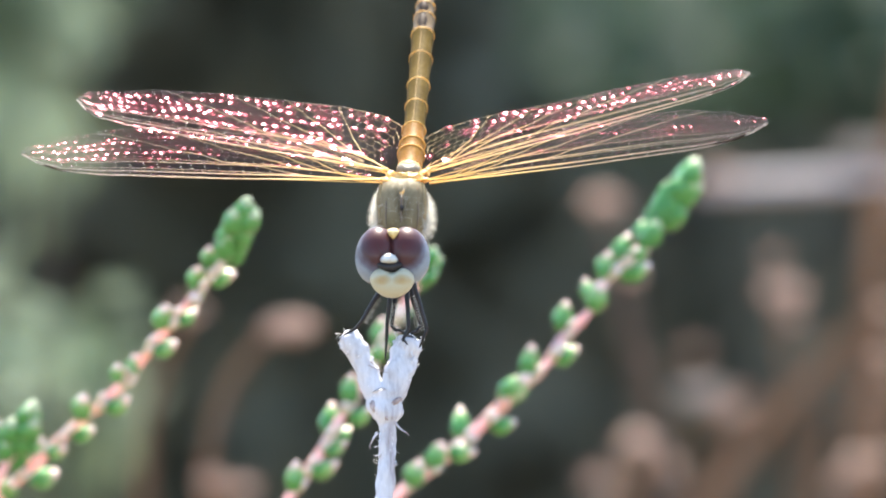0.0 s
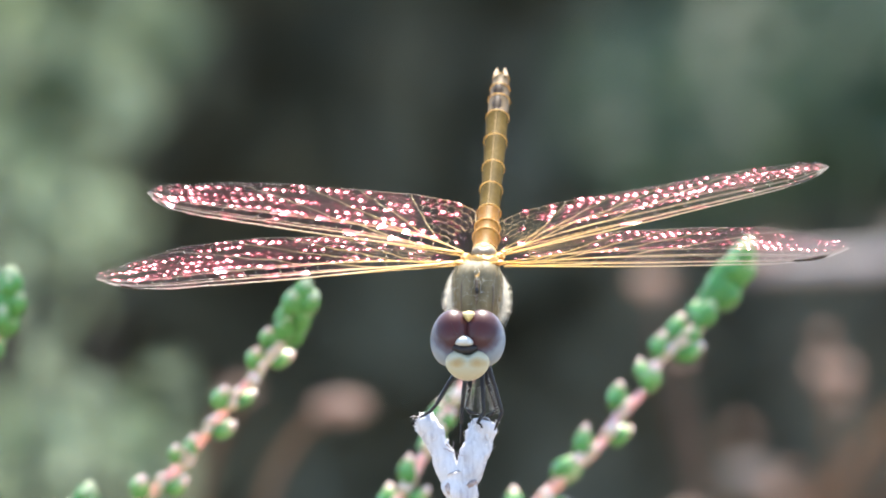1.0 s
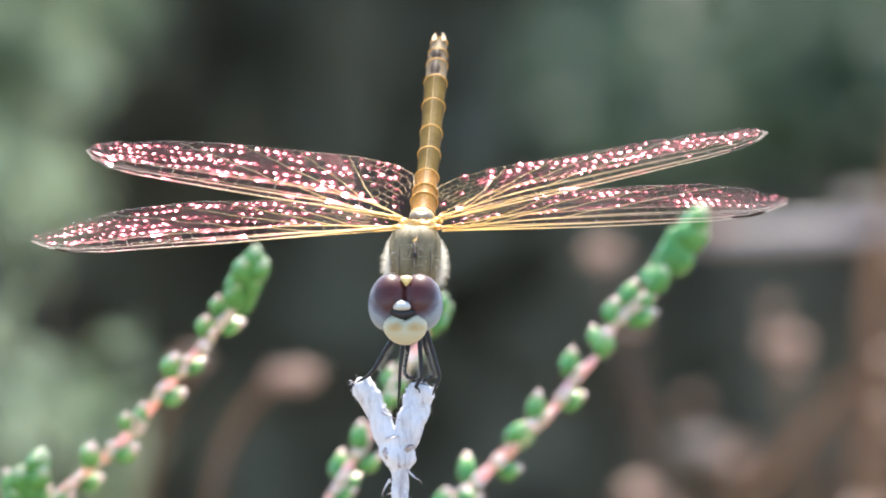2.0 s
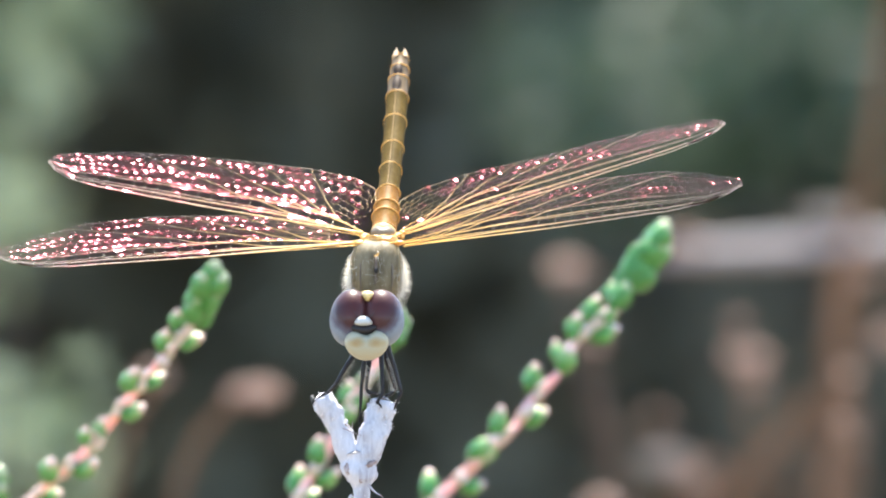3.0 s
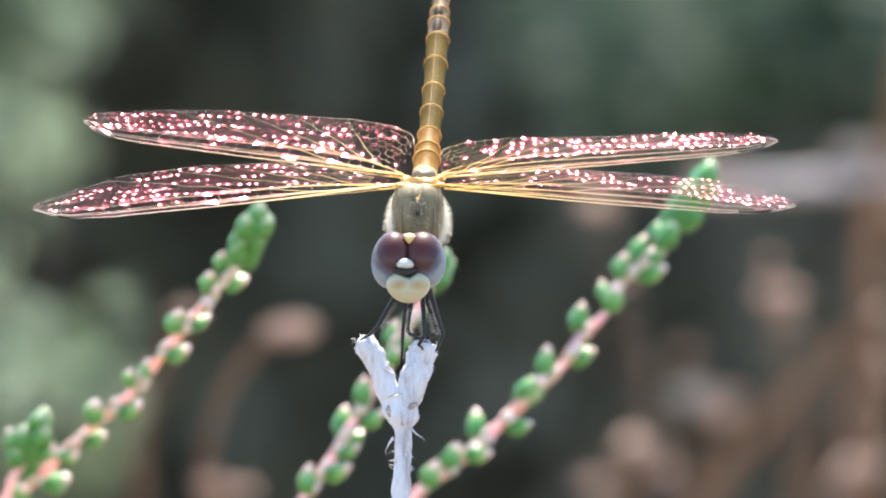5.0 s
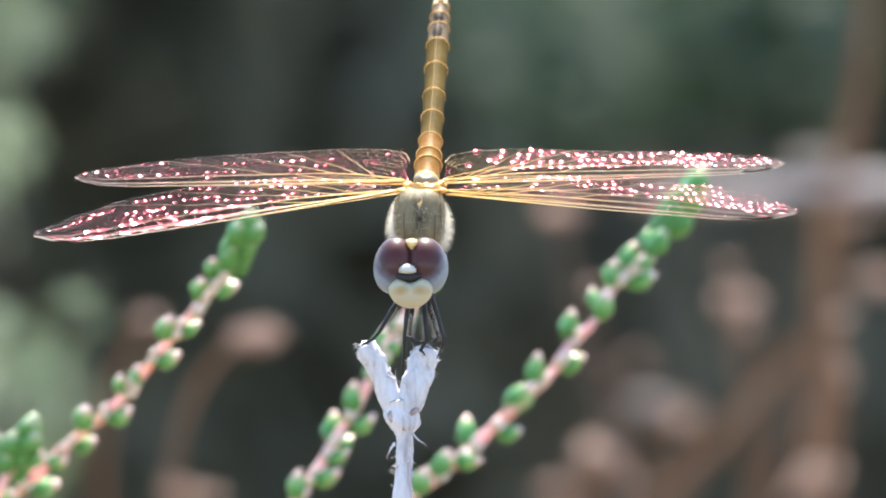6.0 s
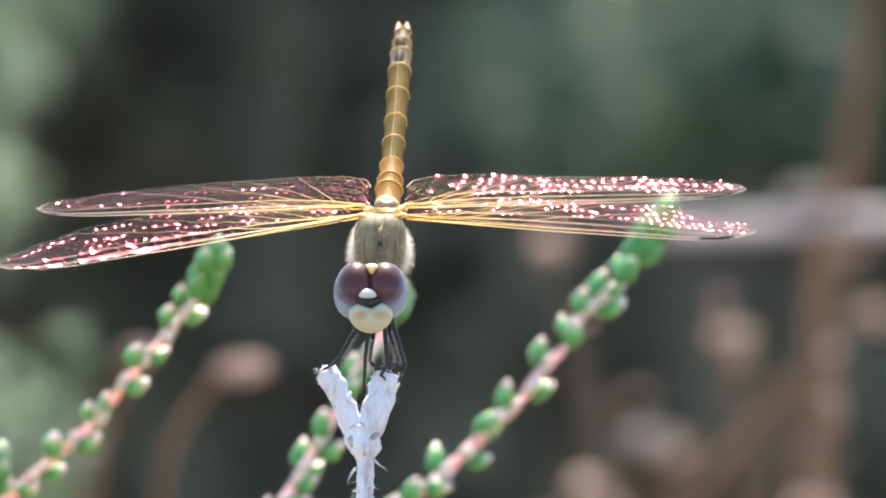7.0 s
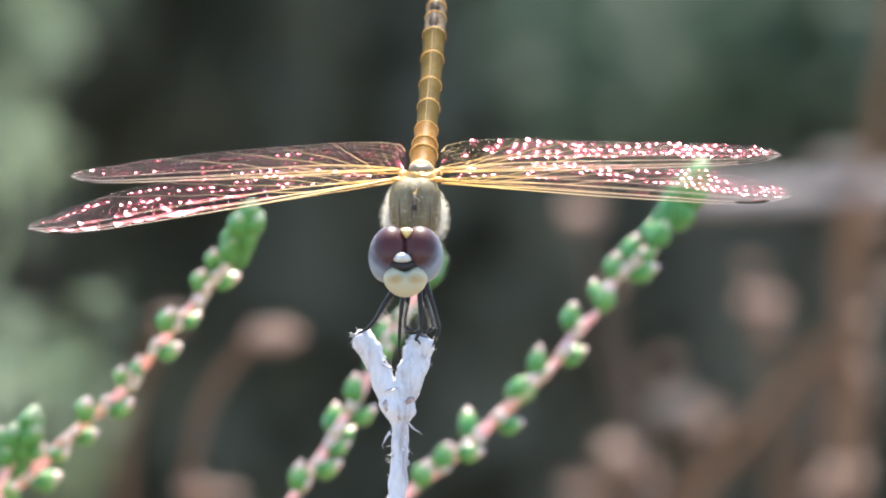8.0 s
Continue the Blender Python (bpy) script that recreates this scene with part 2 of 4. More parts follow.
BARK = surface("shrub_bark", [(0.3, (0.035, 0.03, 0.022)), (0.7, (0.08, 0.068, 0.05))], 40, rough=0.9, bump=0.5)
SOIL = surface("dry_soil", [(0.25, (0.1, 0.075, 0.05)), (0.5, (0.17, 0.13, 0.09)), (0.8, (0.25, 0.2, 0.15))], 9, rough=0.95, bump=0.8, bump_scale=60, detail=9.0)


def eye_material():
    """Compound eye: red-brown above and inside, blue-grey below, as one blend over the local height, with fine facets."""
    m, nt, add, link = graph("compound_eye")
    out = add("ShaderNodeOutputMaterial")
    p = add("ShaderNodeBsdfPrincipled", Roughness=0.42)
    p.inputs["Specular IOR Level"].default_value = 0.14
    p.inputs["Coat Weight"].default_value = 0.28
    p.inputs["Coat Roughness"].default_value = 0.18
    co = add("ShaderNodeTexCoord")
    mp = add("ShaderNodeMapping", Location=(0.0, 0.0, -0.26), Scale=(480, 240, 390))
    link(co, "Object", mp, "Vector")
    ln = add("ShaderNodeVectorMath")
    ln.operation = "LENGTH"
    link(mp, "Vector", ln, 0)
    nz = add("ShaderNodeTexNoise", Scale=1500.0, Detail=3.0)
    link(co, "Object", nz, "Vector")
    ad = add("ShaderNodeMath")
    ad.operation = "MULTIPLY_ADD"
    ad.inputs[1].default_value = 0.15
    link(nz, "Fac", ad, 0)
    link(ln, "Value", ad, 2)
    r = ramp(add, [(0.45, (0.065, 0.014, 0.01)), (0.76, (0.048, 0.019, 0.02)), (0.9, (0.09, 0.09, 0.12)), (1.0, (0.17, 0.21, 0.25))])
    link(ad, "Value", r, "Fac")
    link(r, "Color", p, "Base Color")
    vo = add("ShaderNodeTexVoronoi", Scale=14000.0)
    link(co, "Object", vo, "Vector")
    bp = add("ShaderNodeBump", Strength=0.12, Distance=0.00003)
    link(vo, "Distance", bp, "Height")
    link(bp, "Normal", p, "Normal")
    link(p, "BSDF", out, "Surface")
    return m


EYE = eye_material()


# ---- mesh helpers ----
def finish(bm, name, material, smooth=True):
    me = bpy.data.meshes.new(name)
    for f in bm.faces:
        f.smooth = smooth
    bm.to_mesh(me)
    bm.free()
    me.materials.append(material)
    return me


def part(name, bm, material, parent=None, label="", smooth=True):
    ob = new(name, finish(bm, name, material, smooth))
    if parent is not None:
        ob.parent = parent
    return tagged(ob, label)


def mm(*v):
    return Vector(v) / 1000


def spline(points, n):
    """Catmull-Rom through the points, n steps to a span; works on vectors of any length."""
    pts = [np.array(p, float) for p in points]
    ext = [2 * pts[0] - pts[1], *pts, 2 * pts[-1] - pts[-2]]
    res = []
    for a, b, c, d in zip(ext, ext[1:], ext[2:], ext[3:]):
        for k in range(n):
            t = k / n
            res.append(0.5 * (2 * b + (c - a) * t + (2 * a - 5 * b + 4 * c - d) * t * t + (3 * b - a - 3 * c + d) * t ** 3))
    res.append(pts[-1])
    return res


def tube(bm, pts, radii, sides=8, rough=0.0, freq=1.0, flat=1.0):
    """A tube along points with a radius at each; rough: share of the radius by which noise moves the skin; rounded ends."""
    pts = [Vector(p) for p in pts]
    side = None
    rings = []
    n = len(pts)
    for i, p in enumerate(pts):
        d = (pts[min(i + 1, n - 1)] - pts[max(i - 1, 0)]).normalized()
        if side is None:
            side = d.orthogonal().normalized()
        side = (side - d * side.dot(d)).normalized()
        other = d.cross(side)
        ring = []
        for k in range(sides):
            a = 2 * math.pi * k / sides
            way = side * math.cos(a) + other * math.sin(a) * flat
            r = radii[i]
            if rough:
                q = (p + way * r) * freq
                r *= 1 + rough * (noise.noise(q) + 0.35 * noise.noise(q * 3.7))
            ring.append(bm.verts.new(p + way * r))
        rings.append(ring)
    for a, b in zip(rings, rings[1:]):
        for k in range(sides):
            bm.faces.new((a[k], a[(k + 1) % sides], b[(k + 1) % sides], b[k]))
    for ring, p, q, r in ((rings[0], pts[0], pts[1], radii[0]), (rings[-1], pts[-1], pts[-2], radii[-1])):
        tip = bm.verts.new(p + (p - q).normalized() * r * 0.5)
        for k in range(sides):
            bm.faces.new((ring[k], ring[(k + 1) % sides], tip))
    return bm


def ball(center, radii, u=20, v=14, shape=None, turn=None):
    """An ellipsoid in metres; shape moves the unit vector of each vertex before it is stretched."""
    bm = bmesh.new()
    bmesh.ops.create_uvsphere(bm, u_segments=u, v_segments=v, radius=1)
    for w in bm.verts:
        c = w.co.copy()
        if shape:
            c = shape(c)
        c = Vector((c.x * radii[0], c.y * radii[1], c.z * radii[2]))
        if turn:
            c = turn @ c
        w.co = c + Vector(center)
    return bm


def in_rest(u, v, d):
    """World place of a point given in millimetres right of and above the perch and metres behind it."""
    return REST @ Vector((u / 1000, d, v / 1000))


# ---- the ground ----
def ground():
    bm = bmesh.new()
    n, size = 60, 400.0
    grid = []
    for j in range(n + 1):
        row = []
        for i in range(n + 1):
            # finer towards the middle
            x = math.copysign(abs(2 * i / n - 1) ** 3, 2 * i / n - 1) * size
            y = math.copysign(abs(2 * j / n - 1) ** 3, 2 * j / n - 1) * size
            row.append(bm.verts.new((x, y, 0.012 * noise.noise((x * 3, y * 3, 0)) - 0.008)))
        grid.append(row)
    for a, b in zip(grid, grid[1:]):
        for i in range(n):
            bm.faces.new((a[i], a[i + 1], b[i + 1], b[i]))
    tagged(part("ground", bm, SOIL), "dry brown sandy soil between low shrubs", "ground", kind="structure")


ground()


# ---- shrubs in the distance ----
def leaf_cloud(bm, rnd, clumps, per_clump, size):
    """Many small pointed leaves round clump centres (x, y, z, radius)."""
    for x, y, z, rad in clumps:
        for _ in range(per_clump):
            way = Vector((rnd.gauss(0, 1), rnd.gauss(0, 1), rnd.gauss(0, 1))).normalized() * rad * rnd.random() ** 0.45
            c = Vector((x, y, z)) + way
            a = Vector((rnd.gauss(0, 1), rnd.gauss(0, 1), rnd.gauss(0, 1) + 0.5)).normalized()
            b = a.orthogonal().normalized()
            s = size * rnd.uniform(0.6, 1.3)
            q = [bm.verts.new(c + a * s * k + b * s * w) for k, w in ((-0.5, 0), (0, 0.22), (0.6, 0), (0, -0.22))]
            bm.faces.new(q)


def shrub(base, clumps, per_clump, leaf, material, label, seed, trunk=0.02):
    rnd = random.Random(seed)
    root = tagged(new("shrub"), label, "shrub")
    root.matrix_basis = pose(*base)
    bx, by, bz = base
    for x, y, z, rad in clumps:
        bm = bmesh.new()
        start, end = Vector((0, 0, -0.03)), Vector((x - bx, y - by, z - bz))
        mid = start.lerp(end, 0.5) + Vector((rnd.uniform(-0.04, 0.04), rnd.uniform(-0.04, 0.04), rnd.uniform(0, 0.05)))
        pts = spline([start, mid, end], 5)
        tube(bm, pts, [trunk * (1 - 0.8 * i / (len(pts) - 1)) for i in range(len(pts))], 6, 0.2, 60)
        part("branch", bm, BARK, root)
    bm = bmesh.new()
    leaf_cloud(bm, rnd, [(x - bx, y - by, z - bz, r) for x, y, z, r in clumps], per_clump, leaf)
    tagged(part("foliage", bm, material, root, "", smooth=False), kind="stuff")
    return root


def rest_clumps(rows):
    """Clumps given in millimetres right of and above the perch, metres behind it, and a radius in metres."""
    return [(*in_rest(u, v, d), r) for u, v, d, r in rows]


def hedge():
    rnd = random.Random(5)
    for k in range(7):
        x = -2.1 + 0.7 * k + rnd.uniform(-0.1, 0.1)
        y = 2.6 + rnd.uniform(-0.15, 0.25)
        clumps = [(x + rnd.uniform(-0.35, 0.35), y + rnd.uniform(-0.25, 0.25), rnd.uniform(0.12, 0.85), rnd.uniform(0.16, 0.24)) for _ in range(16)]
        if k == 3:
            clumps += [(rnd.uniform(-0.3, 0.34), 2.35 + rnd.uniform(-0.1, 0.3), rnd.uniform(0.25, 0.55), 0.16) for _ in range(14)]
            # unseen clumps added above the view to shade its upper face
            clumps += [(rnd.uniform(-0.45, 0.45), 2.1 + rnd.uniform(-0.1, 0.2), rnd.uniform(0.68, 0.85), 0.16) for _ in range(6)]
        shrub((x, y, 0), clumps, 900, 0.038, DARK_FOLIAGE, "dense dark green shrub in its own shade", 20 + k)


hedge()


def tufts(seed, n, u, v, d, rad):
    """Scattered small clumps in a block of space beside the perch (ranges in mm, mm, metres, metres)."""
    rnd = random.Random(seed)
    return rest_clumps([(rnd.uniform(*u), rnd.uniform(*v), rnd.uniform(*d), rnd.uniform(*rad)) for _ in range(n)])


shrub((*in_rest(-125, 0, 1.25).xy, 0), tufts(3, 15, (-150, -82), (-95, -30), (1.0, 1.35), (0.01, 0.022)) + tufts(33, 2, (-150, -105), (-22, 4), (1.05, 1.35), (0.01, 0.02)) + tufts(34, 30, (-150, -86), (6, 75), (1.0, 1.35), (0.008, 0.02)) + tufts(6, 7, (-80, -58), (-50, -22), (0.9, 1.1), (0.007, 0.011)) + tufts(9, 14, (-130, -90), (5, 85), (1.1, 1.3), (0.012, 0.022)) + tufts(31, 8, (-90, -77), (14, 60), (1.1, 1.3), (0.006, 0.013)) + tufts(32, 5, (-78, -66), (32, 60), (1.1, 1.3), (0.005, 0.01)),
      150, 0.010, FOLIAGE, "pale grey-green shrub with many small leaves", 3, 0.0012)
shrub((*in_rest(-95, 0, 0.7).xy, 0), tufts(41, 14, (-74, -52), (-40, 30), (0.5, 0.65), (0.005, 0.01)) + tufts(42, 4, (-57, -49), (8, 30), (0.55, 0.68), (0.004, 0.008)) + tufts(43, 3, (-50, -38), (-26, -8), (0.5, 0.6), (0.003, 0.006)),
      14, 0.003, FOLIAGE, "wispy pale green shrub with sparse small leaves", 7, 0.0009)
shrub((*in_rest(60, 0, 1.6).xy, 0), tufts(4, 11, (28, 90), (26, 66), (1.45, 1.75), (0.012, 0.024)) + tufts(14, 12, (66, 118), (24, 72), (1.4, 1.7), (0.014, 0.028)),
      120, 0.012, SHADED_FOLIAGE, "green leafy shrub, its shade put into the leaf colour", 4, 0.0009)


def rooted(top, foot, n):
    """A smooth line through the points that then bends gently down to its foot."""
    pts = [Vector(p) for p in spline(top, n)]
    start = pts[-1]
    way = (pts[-1] - pts[-2]).normalized()
    reach = (foot - start).length
    for k in range(1, 19):
        t = (k / 18) ** 1.6
        a = start + way * reach * 0.45 * t
        b = (start + way * reach * 0.45).lerp(foot, t)
        pts.append(a.lerp(b, t))
    return pts


# ---- dry branches behind the perch ----
def dry_branch(points, d, r0, r1, material, label, husks=(), seed=1, dip=0.0):
    """A dry branch through points (mm right, mm up) at depth d, rooted in the ground; husks: (mm right, mm up, size mm)."""
    rnd = random.Random(seed)
    top = [in_rest(u, v, d + dip * k) for k, (u, v) in enumerate(points)]
    last = top[-1]
    foot = Vector((last.x + rnd.uniform(-0.03, 0.03), last.y + 0.02, -0.01))
    pts = rooted(top, foot, 6)
    root = tagged(new("dry_branch"), label, "branch", "dry branches")
    root.matrix_basis = Matrix.Translation(foot)
    n = len(pts)
    bm = bmesh.new()
    tube(bm, [Vector(p) - foot for p in pts], [(r0 + (r1 - r0) * min(1, i / n * 2)) / 1000 for i in range(n)], 8, 0.3, 90)
    part("stem", bm, material, root)
    for u, v, s in husks:
        c = in_rest(u, v, d) - foot
        seedv = Vector((rnd.uniform(0, 50), rnd.uniform(0, 50), 0))
        bm = ball(c, (s * 0.00054, s * 0.0004, s * 0.00027), 18, 12, lambda q: q * (0.75 + 0.5 * abs(noise.noise(q * 2.2 + seedv)) + 0.35 * noise.noise(q * 6 + seedv)))
        part("husk", bm, HUSK_PALE if s > 6.5 else HUSK, root, "dry pinkish seed head", smooth=False)
    return root


dry_branch([(-18.8, -13.3), (-22.1, -14.9), (-26.4, -20.2), (-28.8, -28.1), (-29.2, -38.7)], 0.45, 0.25, 0.6, DRY, "curved brown dry stem with a pinkish seed head", [(-18.8, -13.5, 5.3), (-20.8, -13.8, 4.0)], 41)
dry_branch([(-33.7, -13.2), (-36.9, -19.5), (-38.8, -27.3), (-39.3, -41.4)], 0.55, 0.4, 0.9, DRY, "dim brown dry weed stem", [(-33.3, -12.5, 3.5)], 42)
dry_branch([(-27.7, -31.4), (-26.7, -34.7), (-26.0, -41.3)], 0.45, 0.5, 1.0, DRY, "low dry stem with pinkish seed heads", [(-28.3, -31.4, 4.0), (-24.7, -32.1, 3.3)], 43)
dry_branch([(18.9, 1.7), (20.4, -9.2), (23.7, -23.1), (26.9, -31.1), (28.4, -45.6)], 0.6, 0.3, 0.8, DRY_DIM, "slender brown dry stem with a faded head", [(18.9, 0.9, 5.1)], 44)
dry_branch([(33.0, 3.3), (43.9, 3.7), (51.6, 4.1), (64.0, 4.6), (78.0, 1.0), (84.0, -17.6), (86.0, -48.5)], 0.7, 1.2, 1.8, DRY_PALE, "pale grey branch leaning sideways", [(55.5, 7.9, 7.0), (35.8, 4.8, 4.6)], 45)
dry_branch([(64.7, 40.4), (60.9, 13.3), (57.8, 2.5), (56.6, -17.6), (55.8, -45.4)], 0.7, 0.9, 2.0, DRY, "upright brown dry branch", [(64.0, -8.3, 6.2), (60.9, 0.2, 4.6)], 46)
dry_branch([(50.8, -16.0), (46.4, -21.1), (39.7, -29.2), (31.6, -38.1), (25.0, -46.2)], 0.62, 0.6, 1.15, DRY, "brown dry branch forking low", [(42.3, -10.8, 6.0), (43.4, -13.8, 3.7)], 47)
dry_branch([(51.8, -20.4), (49.5, -29.6), (48.0, -44.9)], 0.68, 0.5, 1.1, DRY, "upright brown dry weed stem", [(32.7, -25.0, 6.9), (36.5, -27.3, 4.6)], 48)
dry_branch([(24.0, -31.1), (22.6, -35.4), (19.7, -42.7)], 0.6, 0.8, 1.4, DRY, "short dry stem with pinkish seed heads", [(24.0, -30.0, 6.5), (26.9, -33.2, 4.4), (18.2, -34.7, 4.4)], 49)
dry_branch([(53.1, -32.5), (53.8, -36.9), (54.6, -44.1)], 0.6, 0.8, 1.4, DRY, "short dry stem with pinkish seed heads", [(52.8, -32.5, 5.8), (50.2, -34.7, 4.4)], 50)
dry_branch([(55.1, -12.9), (53.9, -21.6), (51.9, -33.3), (51.1, -45.6)], 0.60, 0.25, 0.9, DRY, "thin brown dry weed stem with faded heads", [(55.1, -12.5, 2.7), (55.7, -20.9, 2.0)], 100)
dry_branch([(22.8, -18.4), (24.1, -26.5), (26.2, -37.4), (27.1, -43.1)], 0.50, 0.2, 0.45, DRY_DIM, "thin brown dry weed stem with faded heads", [(22.8, -18.0, 1.3)], 101)
dry_branch([(64.1, -21.1), (62.7, -31.2), (60.3, -44.6), (59.3, -53.6)], 0.85, 0.25, 0.7, DRY, "thin brown dry weed stem with faded heads", [(64.1, -20.7, 2.1), (64.8, -30.3, 2.1)], 102)
dry_branch([(21.1, -8.4), (22.4, -16.6), (24.5, -27.5), (25.3, -43.8)], 0.50, 0.2, 0.45, DRY_DIM, "thin brown dry weed stem with faded heads", [(21.1, -8.1, 2.2)], 103)
dry_branch([(40.7, -6.3), (41.7, -15.1), (43.2, -26.7), (43.9, -47.1)], 0.60, 0.25, 0.5, DRY, "thin brown dry weed stem with faded heads", [(40.7, -6.0, 2.5), (43.5, -14.3, 1.5)], 104)
dry_branch([(51.0, -17.9), (50.1, -26.0), (48.7, -37.0), (48.1, -44.4)], 0.50, 0.25, 0.9, DRY, "thin brown dry weed stem with faded heads", [(51.0, -17.5, 2.1)], 105)
dry_branch([(34.6, -21.8), (35.7, -31.9), (37.6, -45.4), (38.4, -55.3)], 0.85, 0.25, 0.6, DRY, "thin brown dry weed stem with faded heads", [(34.6, -21.4, 3.1)], 106)
dry_branch([(42.3, -28.9), (40.1, -38.9), (36.4, -52.4), (34.9, -55.7)], 0.85, 0.25, 0.8, DRY, "thin brown dry weed stem with faded heads", [(42.3, -28.4, 3.2), (42.2, -38.1, 1.9)], 107)


# ---- green sprigs beside the perch ----
def leaf_mesh(seed, material, taper=0.42, tip=0.2):
    """A plump pointed leaf about 2 mm long, its tip along z and curved towards x, flat to hollow on the x side, with shallow dents."""
    far = Vector((seed * 7.3, seed * 2.1, 0))

    def shape(c):
        k = max(0.0, c.z)
        r = 1 - taper * k ** 2 + 0.25 * noise.noise(c * 1.6 + far)
        x = c.x * r
        if x > 0:
            # the hollow upper side
            x *= 0.62 + 0.25 * abs(c.y)
        return Vector((x + 1.5 * tip * k * k, c.y * r, c.z + tip * k ** 4))
    return finish(ball((0, 0, 0), (0.00092, 0.00084, 0.00118), 18, 13, shape), "leaf", material)


LEAF_MESHES = [leaf_mesh(k, LEAF) for k in range(4)]
BUD_MESHES = [leaf_mesh(k, BUD, 0.15, 0.04) for k in range(4)]
BRACT_MESHES = [leaf_mesh(k + 9, BRACT) for k in range(3)]


def sprig(stem, leaves, d0, d1, label, seed, cluster=(), r0=0.34, r1=0.46):
    """stem: (mm right, mm up) from the tip down; leaves: (mm right, mm up, size); depth runs from d0 at the tip to d1 at the low end."""
    rnd = random.Random(seed)
    lo, hi = stem[-1][1], stem[0][1]

    def deep(v):
        return d0 + (d1 - d0) * (hi - v) / (hi - lo)
    top = [in_rest(u, v, deep(v)) for u, v in stem]
    last, before = top[-1], top[-2]
    foot = Vector((last.x + (last.x - before.x) * 12, last.y + 0.04, -0.01))
    pts = rooted(top, foot, 7)
    root = tagged(new("plant_sprig"), label, "plant", "fleshy green sprigs")
    root.matrix_basis = Matrix.Translation(foot)
    n = len(pts)
    bm = bmesh.new()
    tube(bm, [Vector(p) - foot for p in pts], [(r0 + (r1 - r0) * min(1, i / 40)) / 1000 * (1.25 if i % 4 == 0 else 1.0) for i in range(n)], 10, 0.5, 700)
    part("stem", bm, STEM, root, "pinkish jointed stem")
    axis = [Vector(p) for p in pts]
    packed = [(u + rnd.uniform(-0.35, 0.35), v + rnd.uniform(-0.5, 0.3), s * rnd.uniform(0.5, 0.75)) for u, v, s in cluster for _ in range(2)]
    for k, (u, v, s) in enumerate([*leaves, *cluster, *packed]):
        c = in_rest(u, v, deep(v) + rnd.uniform(-0.001, 0.001))
        near = min(range(n - 1), key=lambda i: (axis[i] - c).length)
        c = c.lerp(axis[near], 0.12)
        along = (axis[near] - axis[near + 1]).normalized()
        out = c - axis[near]
        out = out.normalized() if out.length > 0.0004 else Vector((rnd.gauss(0, 1), -0.6, rnd.gauss(0, 1))).normalized()
        way = (along * (0.95 if k < len(leaves) else 1.4) + out * 0.75 + Vector((rnd.gauss(0, 0.15), rnd.gauss(0, 0.15), rnd.gauss(0, 0.15)))).normalized()
        tip = k >= len(leaves)
        if tip:
            way = (way + along * 0.4).normalized()
        leaf = new("leaf", rnd.choice(BUD_MESHES if tip else LEAF_MESHES))
        leaf.parent = root
        # the flat side faces upwards and the stem's tip
        flat = along * 0.5 - out * 0.4 + Vector((0, -0.4, 1.0))
        flat = (flat - way * flat.dot(way)).normalized()
        turn = Matrix((flat, way.cross(flat), way)).transposed().to_4x4() @ pose(0, 0, 0, 0, 0, rnd.uniform(-25, 25))
        k = s / (1.8 if tip else 2.1)
        leaf.matrix_basis = Matrix.Translation(c - foot) @ turn @ Matrix.Diagonal((k * rnd.uniform(0.9, 1.1), k * rnd.uniform(0.9, 1.1), k * rnd.uniform(0.95, 1.15), 1))
        if not tip:
            # small pale bracts that clasp the stem at the leaf's foot
            for q in range(3):
                leaf = new("bract", rnd.choice(BRACT_MESHES))
                leaf.parent = root
                c = axis[near].lerp(axis[near + 1], rnd.random()) + Vector((rnd.uniform(-0.35, 0.35), rnd.uniform(-0.5, -0.2), rnd.uniform(-0.35, 0.35))) / 1000
                way = (along + Vector((rnd.uniform(-0.5, 0.5), -0.3, rnd.uniform(-0.2, 0.6)))).normalized()
                turn = way.to_track_quat("Z", "Y").to_matrix().to_4x4()
                leaf.matrix_basis = Matrix.Translation(c - foot) @ turn @ Matrix.Diagonal((0.46, 0.42, rnd.uniform(0.45, 0.65), 1))
    return root, foot


SPRIGS = {}
SPRIGS["left"] = sprig([(-17.8, -1.0), (-19.5, -4.7), (-22.7, -8.3), (-25.7, -12.0), (-29.4, -16.2), (-33.3, -19.4), (-37.2, -23.3), (-41.6, -27.2)], [(-19.6, -3.9, 1.5), (-20.6, -3.9, 1.8), (-19.4, -5.7, 2.0), (-21.7, -5.7, 2.1), (-24.7, -9.1, 2.2), (-22.6, -9.2, 1.9), (-21.7, -7.3, 1.4), (-24.3, -11.9, 2.1), (-27.1, -13.4, 1.9), (-28.7, -14.0, 1.7), (-31.8, -17.0, 2.2), (-28.5, -16.9, 2.1), (-34.0, -20.9, 2.0), (-31.7, -19.5, 1.9), (-35.2, -23.4, 2.2), (-38.3, -24.2, 2.0), (-37.3, -21.6, 1.8)], 0.074, 0.092, "green fleshy-leaved sprig with a pinkish stem", 61, [(-17.4, -0.3, 2.0), (-16.9, -0.8, 1.9), (-17.5, 0.2, 2.3), (-18.2, -1.0, 2.3), (-17.0, -1.0, 2.2), (-18.7, -2.2, 2.3), (-17.8, -2.4, 2.3), (-19.1, -3.2, 2.0), (-18.1, -3.4, 2.1)])
